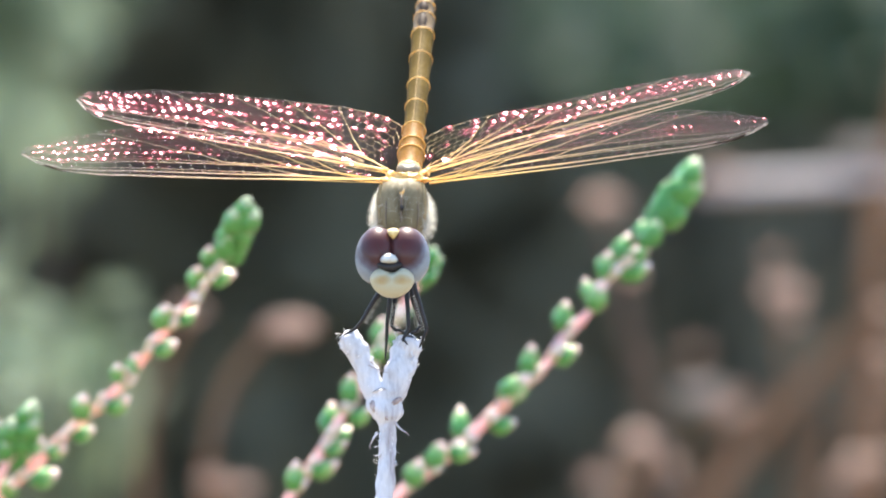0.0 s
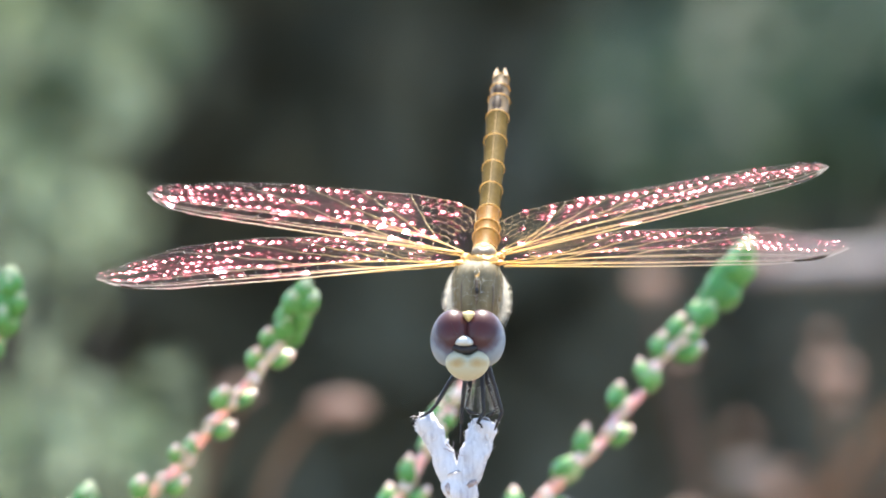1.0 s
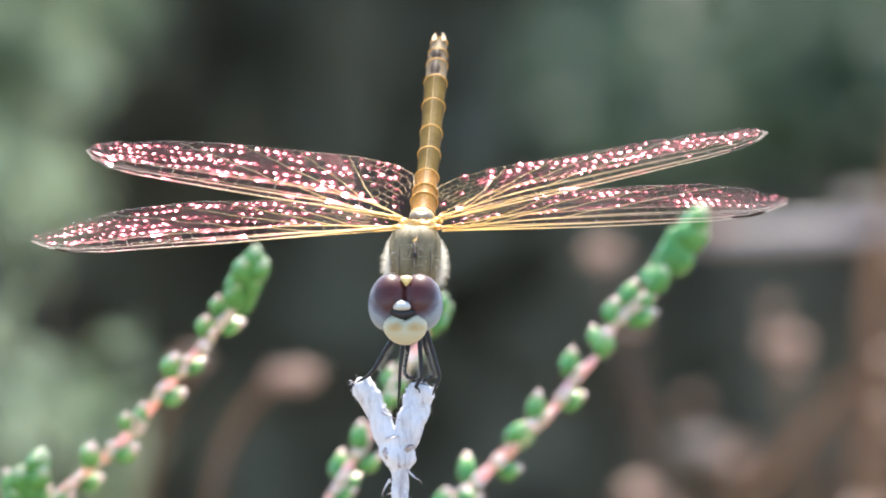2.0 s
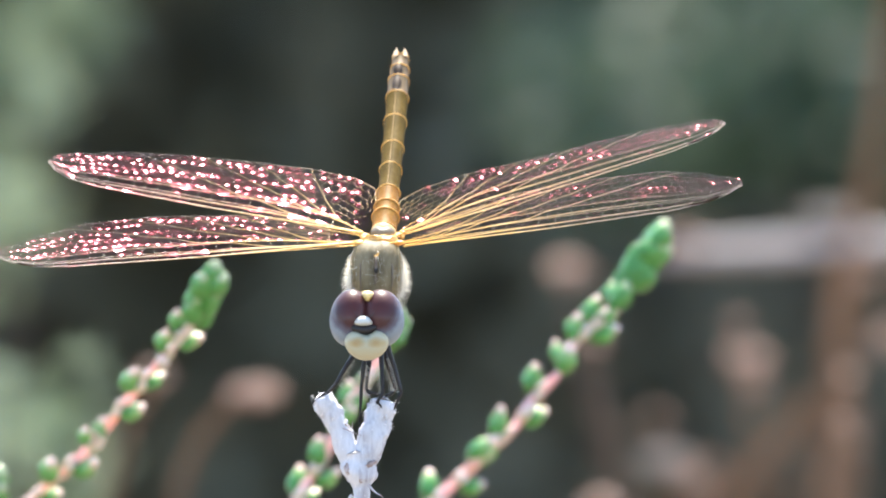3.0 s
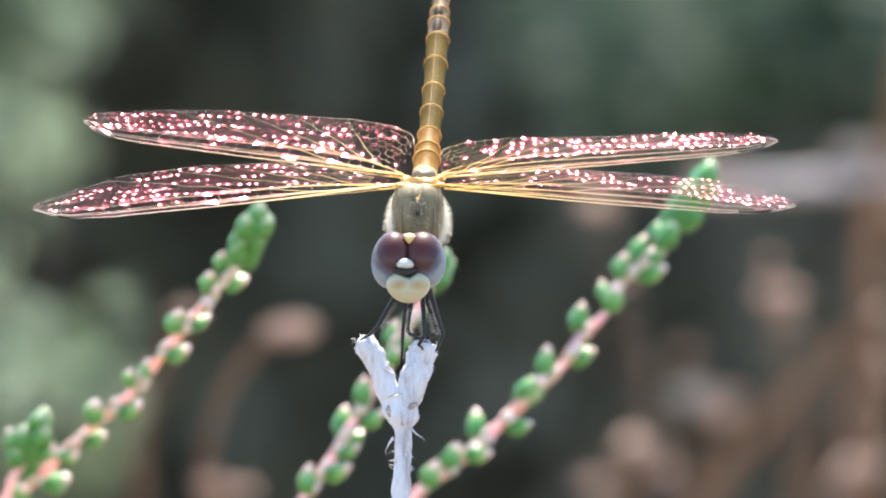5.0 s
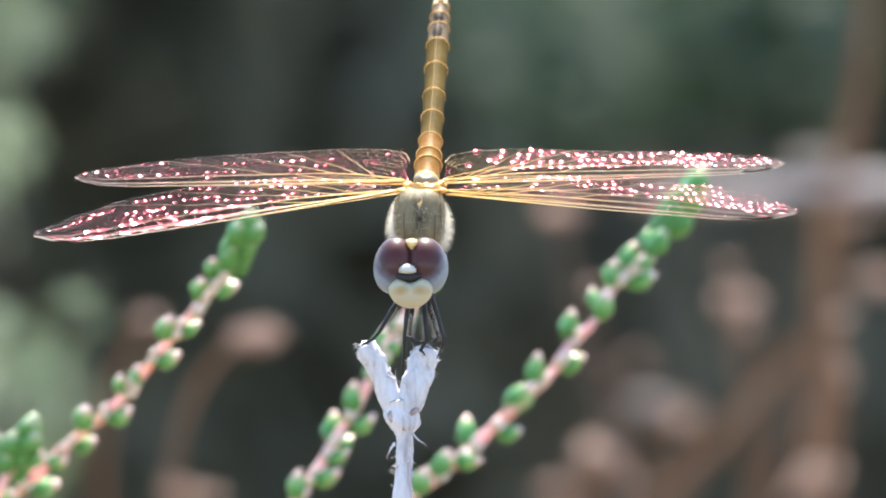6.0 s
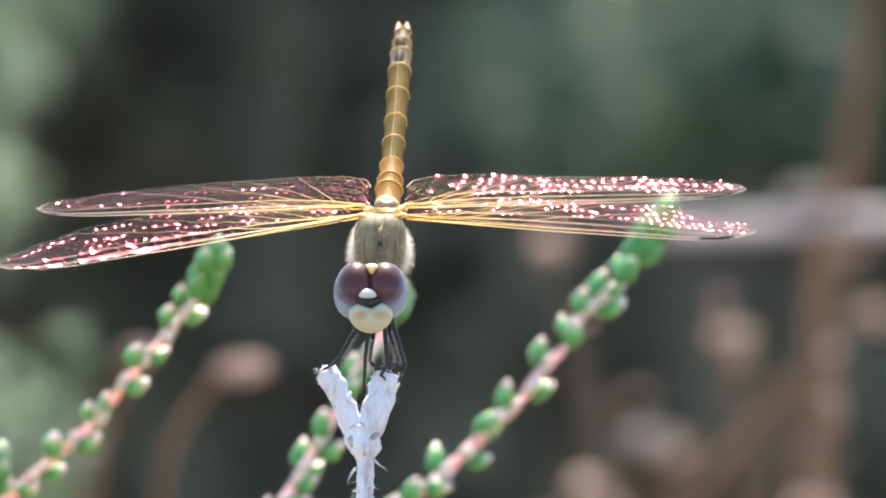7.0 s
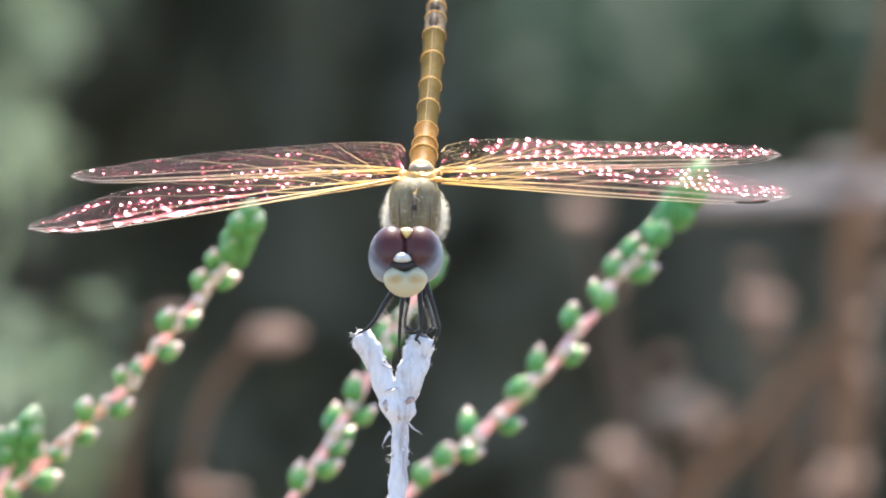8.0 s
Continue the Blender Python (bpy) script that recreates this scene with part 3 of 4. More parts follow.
SPRIGS["right"] = sprig([(20.5, 2.2), (17.5, -2.7), (14.5, -5.7), (13.0, -8.4), (10.8, -10.7), (8.5, -13.7), (5.8, -16.2), (3.5, -18.4), (0.6, -21.1), (-2.7, -23.6), (-6.4, -26.6)], [(17.4, -1.6, 2.1), (15.5, -3.2, 2.2), (16.6, -5.3, 2.5), (14.0, -4.8, 2.2), (13.3, -7.6, 2.6), (12.5, -7.0, 1.8), (10.2, -9.2, 2.3), (10.5, -12.7, 2.3), (7.3, -13.2, 2.3), (5.9, -15.6, 3.0), (5.0, -18.9, 2.0), (1.1, -18.6, 2.2), (1.3, -21.2, 2.2), (-0.9, -21.4, 2.2), (-2.7, -23.0, 2.3), (17.0, -3.7, 1.8)], 0.098, 0.09, "green fleshy-leaved sprig with a pinkish stem", 62, [(21.3, 3.2, 2.6), (20.5, 1.8, 3.0), (19.5, 0.5, 3.0), (21.0, 1.5, 2.8), (18.8, -0.5, 2.6), (20.0, -0.2, 2.5), (18.0, -2.0, 2.2)])
SPRIGS["middle"] = sprig([(-1.5, -4.6), (-3.2, -7.6), (-5.4, -11.1), (-7.3, -15.0), (-9.3, -18.2), (-11.2, -21.4), (-13.7, -25.1), (-16.7, -28.8)], [(-8.3, -15.5, 2.2), (-10.2, -18.1, 2.4), (-7.3, -17.9, 2.1), (-10.7, -22.4, 2.2), (-13.2, -23.2, 2.3), (-9.7, -20.6, 2.0), (-9.0, -19.5, 1.7), (-5.7, -10.6, 2.2), (-6.6, -13.1, 2.0), (-4.3, -9.1, 1.8), (-4.8, -11.1, 1.8), (-3.5, -8.5, 1.7), (-5.7, -12.3, 1.8)], 0.085, 0.085, "green fleshy-leaved sprig behind the twig", 63, [(-1.3, -3.9, 1.4), (-1.6, -4.6, 1.5), (-1.0, -4.7, 1.4), (-1.4, -5.5, 1.5), (-1.9, -6.2, 1.3)])
SPRIGS["low"] = sprig([(-36.8, -18.0), (-37.9, -20.9), (-39.4, -23.9), (-40.8, -27.9)], [(-35.6, -20.5, 1.8), (-39.1, -19.5, 2.0)], 0.085, 0.09, "short green fleshy-leaved shoot", 64, [(-36.6, -17.7, 2.3), (-36.5, -19.0, 2.2), (-37.9, -19.2, 2.3), (-37.1, -20.2, 2.2), (-38.4, -20.5, 2.3), (-37.6, -21.4, 2.1)])
SPRIGS["outer"] = sprig([(-43.1, 0.3), (-44.3, -3.7), (-46.8, -8.1), (-50.2, -13.1), (-55.1, -19.0)], [(-44.5, -4.7, 2.2), (-46.3, -6.2, 2.2), (-47.3, -9.1, 2.2), (-45.3, -7.1, 2.0), (-49.2, -11.1, 2.2)], 0.085, 0.09, "green fleshy-leaved sprig with a pinkish stem", 65, [(-43.1, 0.8, 2.4), (-43.6, -0.7, 2.4), (-42.7, -1.0, 2.2), (-44.0, -2.2, 2.3), (-43.3, -2.7, 2.3)])


# ---- the forked twig ----
def twig():
    base = in_rest(-4.4, -24, 0.0)
    base.z = -0.01
    root = tagged(new("forked_twig"), "upright white felted twig ending in a short fork", "twig")
    root.matrix_basis = Matrix.Translation(base)

    def path(points):
        return [in_rest(u, v, d / 1000) - base for u, v, d in points]
    rnd = random.Random(8)
    bm = bmesh.new()
    pts = rooted(path([(-4.66, -14.28, 0), (-4.20, -16.55, 0), (-4.25, -19.28, 0), (-4.48, -22.96, 0), (-4.57, -25.19, 0)]), Vector((0, 0, 0)), 12)
    n = len(pts)
    # a swollen node under the fork, then the slender stem
    radii = [(1.15 + 0.2 * math.sin(math.pi * i / 12) if i < 12 else 0.68 + 0.42 * math.exp(-(i - 12) / 1.6) + 0.6 * (i / n) ** 3) / 1000 for i in range(n)]
    tube(bm, pts, radii, 24, 0.32, 900)
    part("stem", bm, WOOL, root)
    arms = ([(-7.39, -9.73, -0.2), (-6.75, -11.01, 0), (-5.80, -12.92, 0.1), (-4.84, -15.28, 0)], [(-2.39, -10.05, 0.2), (-2.70, -11.33, 0.2), (-3.39, -13.28, 0), (-4.30, -15.73, 0)])
    for k, (pts, r) in enumerate(zip(arms, ((0.85, 0.95, 0.92, 0.95), (0.95, 1.08, 1.1, 1.0)))):
        ps = spline(path(pts), 12)
        rr = [x[0] / 1000 for x in spline([(x,) for x in r], 12)]
        rr[0] *= 0.7
        bm = bmesh.new()
        tube(bm, ps, rr, 24, 0.32, 900)
        part("fork_arm", bm, WOOL, root)
    # felt fibres and bark flakes
    bm = bmesh.new()
    stems = [(path([(-4.84, -14.73, 0), (-4.2, -16.55, 0), (-4.25, -19.28, 0), (-4.48, -22.96, 0)]), 0.62), (path(arms[0]), 0.85), (path(arms[1]), 1.0)]
    for k in range(900):
        ps, r = rnd.choice(stems)
        i = rnd.randrange(len(ps) - 1)
        c = Vector(ps[i]).lerp(Vector(ps[i + 1]), rnd.random())
        a = rnd.uniform(0, 2 * math.pi)
        out = Vector((math.cos(a), math.sin(a), rnd.uniform(-0.8, 0.6)))
        p = c + Vector((math.cos(a), math.sin(a), 0)) * r / 1000 * 0.9
        length = rnd.choice((0.1, 0.12, 0.15, 0.2, 0.4)) / 1000
        bend = Vector((rnd.gauss(0, 0.4), rnd.gauss(0, 0.4), rnd.gauss(0, 0.5)))
        tube(bm, [p, p + (out + bend * 0.3) * length * 0.6, p + (out + bend) * length], [0.000022, 0.000018, 0.000006], 3)
    tagged(part("felt", bm, FIBRE, root), kind="stuff")
    # flat brownish scars where the arms part
    for x, y, w, h, lean in ((-5.25, -15.6, 0.34, 0.42, 0.3), (-3.5, -15.2, 0.6, 0.2, 0.55), (-4.55, -16.0, 0.5, 0.4, -0.2), (-4.3, -16.45, 0.2, 0.3, 0.2)):
        c = in_rest(x, y, -0.00088) - base
        bm = ball(c, (w / 1000, 0.00022, h / 1000), 16, 10, lambda q: q * (1 + 0.5 * noise.noise(q * 2.2 + c * 3000) + 0.35 * noise.noise(q * 5 + c * 3000)), Matrix.Rotation(-lean, 3, "Y"))
        part("bark_scar", bm, SCAR, root, "brownish bark scar")
    # loose felt flakes along the edges
    for k in range(45):
        ps, r = rnd.choice(stems)
        i = rnd.randrange(len(ps) - 1)
        c = Vector(ps[i]).lerp(Vector(ps[i + 1]), rnd.random())
        a = rnd.uniform(math.pi, 2 * math.pi) if rnd.random() < 0.5 else rnd.choice((0.0, math.pi)) + rnd.uniform(-0.5, 0.5)
        p = c + Vector((math.cos(a), math.sin(a), 0)) * r / 1000 * 0.95
        off = Vector((k * 1.7, 0, 0))
        size = rnd.uniform(0.12, 0.3) / 1000
        bm = ball(p, (size * 0.7, size * 0.6, size * 1.5), 8, 6, lambda q: q * (1 + 0.6 * noise.noise(q * 2 + off)), Matrix.Rotation(rnd.uniform(-0.5, 0.5), 3, "Y"))
        part("felt_flake", bm, WOOL, root)
    # dry fibres and two hooked spurs
    for pts, r in (([(-5.7, -12.3), (-4.66, -12.75), (-3.5, -13.1), (-2.9, -13.3)], 0.035), ([(-5.5, -12.0), (-5.0, -12.35), (-4.9, -11.75)], 0.06), ([(-3.6, -16.9), (-3.15, -17.4), (-2.7, -17.7)], 0.13), ([(-2.75, -17.6), (-2.5, -17.85), (-2.55, -18.1)], 0.06), ([(-5.0, -17.7), (-5.3, -18.15), (-5.5, -18.6)], 0.13), ([(-5.45, -18.4), (-5.6, -18.8), (-5.5, -19.1)], 0.06)):
        bm = bmesh.new()
        ps = spline([in_rest(u, v, -0.0009) - base for u, v in pts], 5)
        tube(bm, ps, [r / 1000 * (1 - 0.75 * i / len(ps)) for i in range(len(ps))], 6, 0.4, 4000)
        part("spur", bm, WOOL if r > 0.09 else SCAR, root, "small hooked spur")
    return root, base


TWIG, TWIG_BASE = twig()


# ---- the dragonfly ----
def table(s, rows):
    for (a, p), (b, q) in zip(rows, rows[1:]):
        if s <= b:
            t = (s - a) / (b - a)
            t = t * t * (3 - 2 * t) * 0.4 + t * 0.6
            return p + (q - p) * t
    return rows[-1][1]


FORE = dict(length=30.3, lead=((0, 0), (0.45, -0.25), (0.8, -0.05), (0.9, 0.3), (0.96, 1.1), (1, 2.3)),
            chord=((0, 1.5), (0.05, 3.1), (0.15, 4.6), (0.3, 5.7), (0.5, 6.3), (0.7, 6.0), (0.85, 4.7), (0.94, 2.9), (0.98, 1.6), (1, 0.25)))
HIND = dict(length=28.3, lead=((0, 0), (0.45, -0.2), (0.8, 0.0), (0.9, 0.4), (0.96, 1.25), (1, 2.5)),
            chord=((0, 1.2), (0.02, 4.8), (0.06, 7.3), (0.13, 8.3), (0.25, 8.6), (0.4, 8.1), (0.6, 7.3), (0.8, 6.1), (0.93, 4.1), (0.98, 2.3), (1, 0.25)))
ROW_AT = (0.0, 0.055, 0.10, 0.20, 0.30, 0.39, 0.48, 0.57, 0.66, 0.745, 0.83, 0.915, 1.0)
MAIN = {0: 0.046, 1: 0.018, 2: 0.045, 3: 0.02, 4: 0.03, 5: 0.016, 12: 0.015}


# forking veins: start and end along the span, first and last row
FORKS = ((0.05, 0.42, 4, 12), (0.04, 0.27, 4, 12), (0.1, 0.58, 4, 12), (0.2, 0.78, 3, 12))


def wing(name, plan, parent, label, seed, set_x=0.0, set_y=0.0):
    """set_x, set_y: the slope at which the cells of the rear field sit on the wing."""
    rnd = random.Random(seed)
    length = plan["length"]
    rows = len(ROW_AT) - 1
    small = 0.78

    def edge(r, x):
        """Chordwise place and height, in mm, of the border above row r at x mm from the root."""
        s = min(1.0, max(0.0, x / length))
        f = ROW_AT[r] ** (1 + 1.3 * math.exp(-s / 0.1))
        y = table(s, plan["lead"]) + table(s, plan["chord"]) * f
        step = table(s, plan["chord"]) / rows
        if 5 <= r < rows:
            ph = (x / small + 0.5 * (r % 2)) % 1.0
            y += step * 0.3 * (abs(2 * ph - 1) - 0.5)
        z = (0.16 if r % 2 else -0.16) * (1 - 0.7 * s) if r < 6 else 0.05 * math.sin(r * 2.1 + x * 0.3)
        return Vector((x, y, z)) / 1000

    # spacing of the cross veins in each row
    cuts = []
    for r in range(rows):
        w = (1.5, 0.9, 1.35, 1.1, 1.0)[r] if r < 5 else small
        x = 0.6 + 0.4 * r / rows if r < 5 else (0.5 * (r % 2) + 1) * small
        xs = [0.25]
        while x < length * 0.997:
            xs.append(x)
            x += w * (rnd.uniform(0.85, 1.15) if r < 5 else 1.0)
        xs.append(length)
        cuts.append(xs)
    film = bmesh.new()
    cross = bmesh.new()
    for r, xs in enumerate(cuts):
        for a, b in zip(xs, xs[1:]):
            m = (a + b) / 2
            loop = [edge(r, a), edge(r, m), edge(r, b), edge(r + 1, b), edge(r + 1, m), edge(r + 1, a)]
            c = sum(loop, Vector()) / 6
            wide = (loop[1] - loop[4]).length
            half_x, half_y = max(1e-4, (b - a) / 2000), max(5e-5, wide / 2)
            bow_x, bow_y = rnd.uniform(0.1, 0.18) / half_x / 2, rnd.uniform(0.12, 0.2) / half_y / 2
            sweep = Vector((c.x * 260, r * 0.33, seed * 1.7))
            tx = set_x + 0.2 * noise.noise(sweep) + rnd.gauss(0, 0.03)
            ty = set_y + 0.22 * noise.noise(sweep + Vector((9, 4, 2))) + (0.05 if r % 2 else -0.07) + rnd.gauss(0, 0.025)
            if r < 3 or (c.x * 1000 < 0.2 * length and rnd.random() < 0.65) or (r < 5 and rnd.random() < 0.85):
                # the front strip and the root lie flat
                bow_x, bow_y, tx, ty = bow_x * 0.3, bow_y * 0.3, rnd.gauss(0, 0.05), -0.38 + rnd.gauss(0, 0.04)
            if r > 5 and any(abs(c.x * 1000 - length * (s0 + (s1 - s0) * ((r + 0.5 - r0) / (r1 - r0)) ** 0.625)) < 0.5 for s0, s1, r0, r1 in FORKS if r0 < r + 0.5 < r1):
                # flat cells along the forking veins
                bow_x, bow_y, tx, ty = 0.0, 0.0, 0.0, -0.42

            def put(p, k):
                q = c.lerp(p, k)
                dx, dy = q.x - c.x, q.y - c.y
                return film.verts.new(q + Vector((0, 0, 0.00003 - bow_x * dx * dx - bow_y * dy * dy + tx * dx + ty * dy)))
            outer = [put(p, 1.0) for p in loop]
            inner = [put(p, 0.55) for p in loop]
            top = put(c, 0.0)
            for k in range(6):
                j = (k + 1) % 6
                film.faces.new((outer[k], outer[j], inner[j], inner[k]))
                film.faces.new((inner[k], inner[j], top))
            s = b / length
            if wide > 0.00008 and b < length:
                rv = (0.012 if r < 4 else 0.0075) / 1000
                tube(cross, [loop[2], loop[3]], [rv, rv], 4)
    ob = None
    for r in range(rows + 1):
        n = 110 if r >= 5 else 60
        first = 0.0 if r < 6 else 0.03 + 0.006 * (12 - r)
        pts = [edge(r, length * (first + (1 - first) * k / n)) for k in range(n + 1)]
        base = MAIN.get(r, 0.008) / 1000
        rad = [max(0.0075 / 1000, base * (1.25 - 0.85 * k / n)) * (1 + 0.9 * math.exp(-k / n / 0.03)) for k in range(n + 1)]
        bm = tube(bmesh.new(), pts, rad, 6 if r < 5 else 4)
        if ob is None:
            ob = part(name, bm, VEIN, parent, label)
        else:
            part("vein", bm, VEIN if r < 6 else CROSS_VEIN, ob)
    # oblique forking veins give the rear field its sweep
    for s0, s1, r0, r1 in FORKS:
        pts = []
        for k in range(25):
            t = k / 24
            rr = r0 + (r1 - r0) * t ** 1.6
            lo = int(rr)
            x = length * (s0 + (s1 - s0) * t)
            pts.append(edge(lo, x).lerp(edge(min(rows, lo + 1), x), rr - lo))
        bm = tube(bmesh.new(), pts, [0.026 / 1000 * (1.3 - 0.9 * k / 24) for k in range(25)], 5)
        part("vein", bm, VEIN, ob)
    tagged(part("vein_mesh", cross, CROSS_VEIN, ob), kind="stuff")
    tagged(part("membrane", film, FILM, ob, "clear glinting film"), kind="stuff")
    # the stigma, a dark cell on the front edge near the tip
    bm = bmesh.new()
    x0, x1 = length * 0.865, length * 0.955
    pts = [edge(0, x0 + (x1 - x0) * k / 8).lerp(edge(1, x0 + (x1 - x0) * k / 8), 0.5) for k in range(9)]
    tube(bm, pts, [0.05 / 1000] + [0.13 / 1000] * 7 + [0.05 / 1000], 8, flat=0.6)
    part("stigma", bm, STIGMA, ob, "dark cell on the front edge")
    return ob


def lump(center, radii, **kw):
    return ball(mm(*center), mm(*radii), **kw)


PERCH = (-2.8, 3.11, 0.003)
FLY = tagged(new("dragonfly"), "amber and olive dragonfly with clear wings on the white twig", "dragonfly")
FLY.matrix_basis = REST @ pose(PERCH[0] / 1000, PERCH[2], PERCH[1] / 1000)


BACK = surface("waist_plate", [(0.3, (0.14, 0.11, 0.075)), (0.7, (0.3, 0.26, 0.19))], 900, rough=0.5, bump=0.2, through_light=0.3, spec=0.3)


def thorax():
    def shape(c):
        # boxy sides, a shallow groove down the front
        q = Vector([math.copysign(abs(v) ** 0.72, v) for v in c])
        q *= 1 / max(1.0, q.length * 0.86)
        groove = 0.1 * math.exp(-(q.x / 0.16) ** 2) if q.y < 0 else 0.0
        return Vector((q.x * (1 + 0.05 * q.z), q.y + groove, q.z))
    body = part("thorax", lump((-0.2, -1.0, -3.2), (2.15, 3.1, 2.75), u=48, v=32, shape=shape, turn=Matrix.Rotation(radians(-14), 3, "X")), THORAX, FLY)
    part("neck", lump((-0.6, -5.0, -5.6), (1.1, 1.9, 1.1)), THORAX, body)
    # seams and keel on the front
    for k, (pts, r, mat_, nm) in enumerate((
            ([(-0.22, -3.45, -1.6), (-0.23, -3.8, -2.1), (-0.25, -4.08, -3.0), (-0.28, -4.2, -3.9)], 0.12, SUTURE, "seam"),
            ([(-1.35, -2.9, -0.9), (-1.45, -3.6, -2.2), (-1.5, -3.95, -3.4), (-1.45, -4.0, -4.6)], 0.06, SUTURE, "seam"),
            ([(0.95, -2.9, -0.9), (1.05, -3.6, -2.2), (1.1, -3.95, -3.4), (1.0, -4.0, -4.6)], 0.06, SUTURE, "seam"),
            ([(-1.9, -2.4, -0.8), (-1.95, -3.0, -2.2), (-1.95, -3.3, -3.6)], 0.2, PALE_SIDE, "side_stripe"),
            ([(1.5, -2.4, -0.8), (1.55, -3.0, -2.2), (1.6, -3.3, -3.6)], 0.22, PALE_SIDE, "side_stripe"),
            ([(-1.9, -1.9, -0.5), (-0.95, -2.7, -0.75), (-0.24, -3.4, -1.65), (0.45, -2.75, -0.75), (1.5, -1.9, -0.45)], 0.14, AMBER, "collar"))):
        bm = bmesh.new()
        ps = spline([mm(*p) for p in pts], 8)
        tube(bm, ps, [r / 1000 * (0.6 + 0.5 * math.sin(math.pi * i / (len(ps) - 1))) for i in range(len(ps))], 8, 0.3, 1500)
        part(nm, bm, mat_, body)
    # plates between the wing roots
    part("back_plate", lump((0.3, 0.4, 0.3), (0.98, 1.1, 0.62), u=28, v=18, shape=lambda c: Vector((c.x, c.y, c.z * (1 - 0.25 * math.exp(-(c.x / 0.3) ** 2))))), BACK, body, "smooth greyish hump at the waist")
    part("back_plate", lump((0.15, -1.0, -0.35), (1.25, 0.9, 0.42), u=28, v=18, shape=lambda c: Vector((c.x, c.y, c.z + 0.3 * c.x * c.x)) * (1 + 0.45 * noise.noise(c * 3.3))), ROOT, body, "pale amber plate between the wing roots")
    part("keel_bump", lump((-0.22, -4.15, -2.75), (0.15, 0.17, 0.26)), BLACK, body)
    for x, y, z in ((-1.45, -1.1, -0.5), (1.65, -1.25, -0.5), (-1.1, 0.9, 0.05), (1.6, 0.8, 0.12)):
        part("wing_root", lump((x, y, z), (0.42, 0.65, 0.22), u=18, v=12, shape=lambda c: c * (1 + 0.3 * noise.noise(c * 2.5))), ROOT, body, "amber wing hinge")
    rnd = random.Random(11)
    for k in range(16):
        s = -1 if k % 2 else 1
        x, y = 0.1 + s * rnd.uniform(0.9, 1.8), rnd.uniform(-1.7, 0.9)
        seedv = Vector((k * 3.1, 0, 0))
        part("hinge_plate", lump((x, y, -0.12 + 0.3 * y + rnd.uniform(-0.1, 0.25)), (rnd.uniform(0.16, 0.36), rnd.uniform(0.2, 0.4), rnd.uniform(0.1, 0.2)), u=12, v=8, shape=lambda c: c * (1 + 0.4 * noise.noise(c * 2.5 + seedv))), ROOT, body)
    bm = bmesh.new()
    for _ in range(4200):
        s = rnd.choice((-1, 1))
        a, h = rnd.uniform(-0.9, 0.9), rnd.uniform(-0.98, 0.8)
        w = Vector((s * math.cos(a) * math.sqrt(1 - h * h), math.sin(a) * math.sqrt(1 - h * h), h))
        p = mm(-0.2 + 2.2 * w.x, -1.0 + 3.0 * w.y, -3.2 + 2.6 * w.z)
        out = (w + Vector((rnd.gauss(0, 0.3), rnd.gauss(0, 0.3), rnd.gauss(0, 0.35)))).normalized()
        n = rnd.choice((0.15, 0.2, 0.3, 0.35, 0.45, 0.65)) / 1000 * (1.15 - 0.45 * h)
        tube(bm, [p, p + out * n * 0.6, p + out * n + Vector((0, 0, -n * 0.15))], [0.000012, 0.00001, 0.000004], 3)
    for _ in range(300):
        # short down on the front
        a, h = rnd.uniform(-2.5, -0.65), rnd.uniform(-0.9, 0.75)
        w = Vector((math.cos(a) * math.sqrt(1 - h * h), math.sin(a) * math.sqrt(1 - h * h), h))
        p = mm(-0.2 + 2.1 * w.x, -1.0 + 3.05 * w.y, -3.2 + 2.6 * w.z)
        out = (w + Vector((rnd.gauss(0, 0.4), rnd.gauss(0, 0.4), rnd.gauss(0, 0.4)))).normalized()
        n = rnd.uniform(0.25, 0.6) / 1000
        tube(bm, [p, p + out * n], [0.00001, 0.000005], 3)
    tagged(part("hair", bm, HAIR, body), "pale fine hair", kind="stuff")
    return body


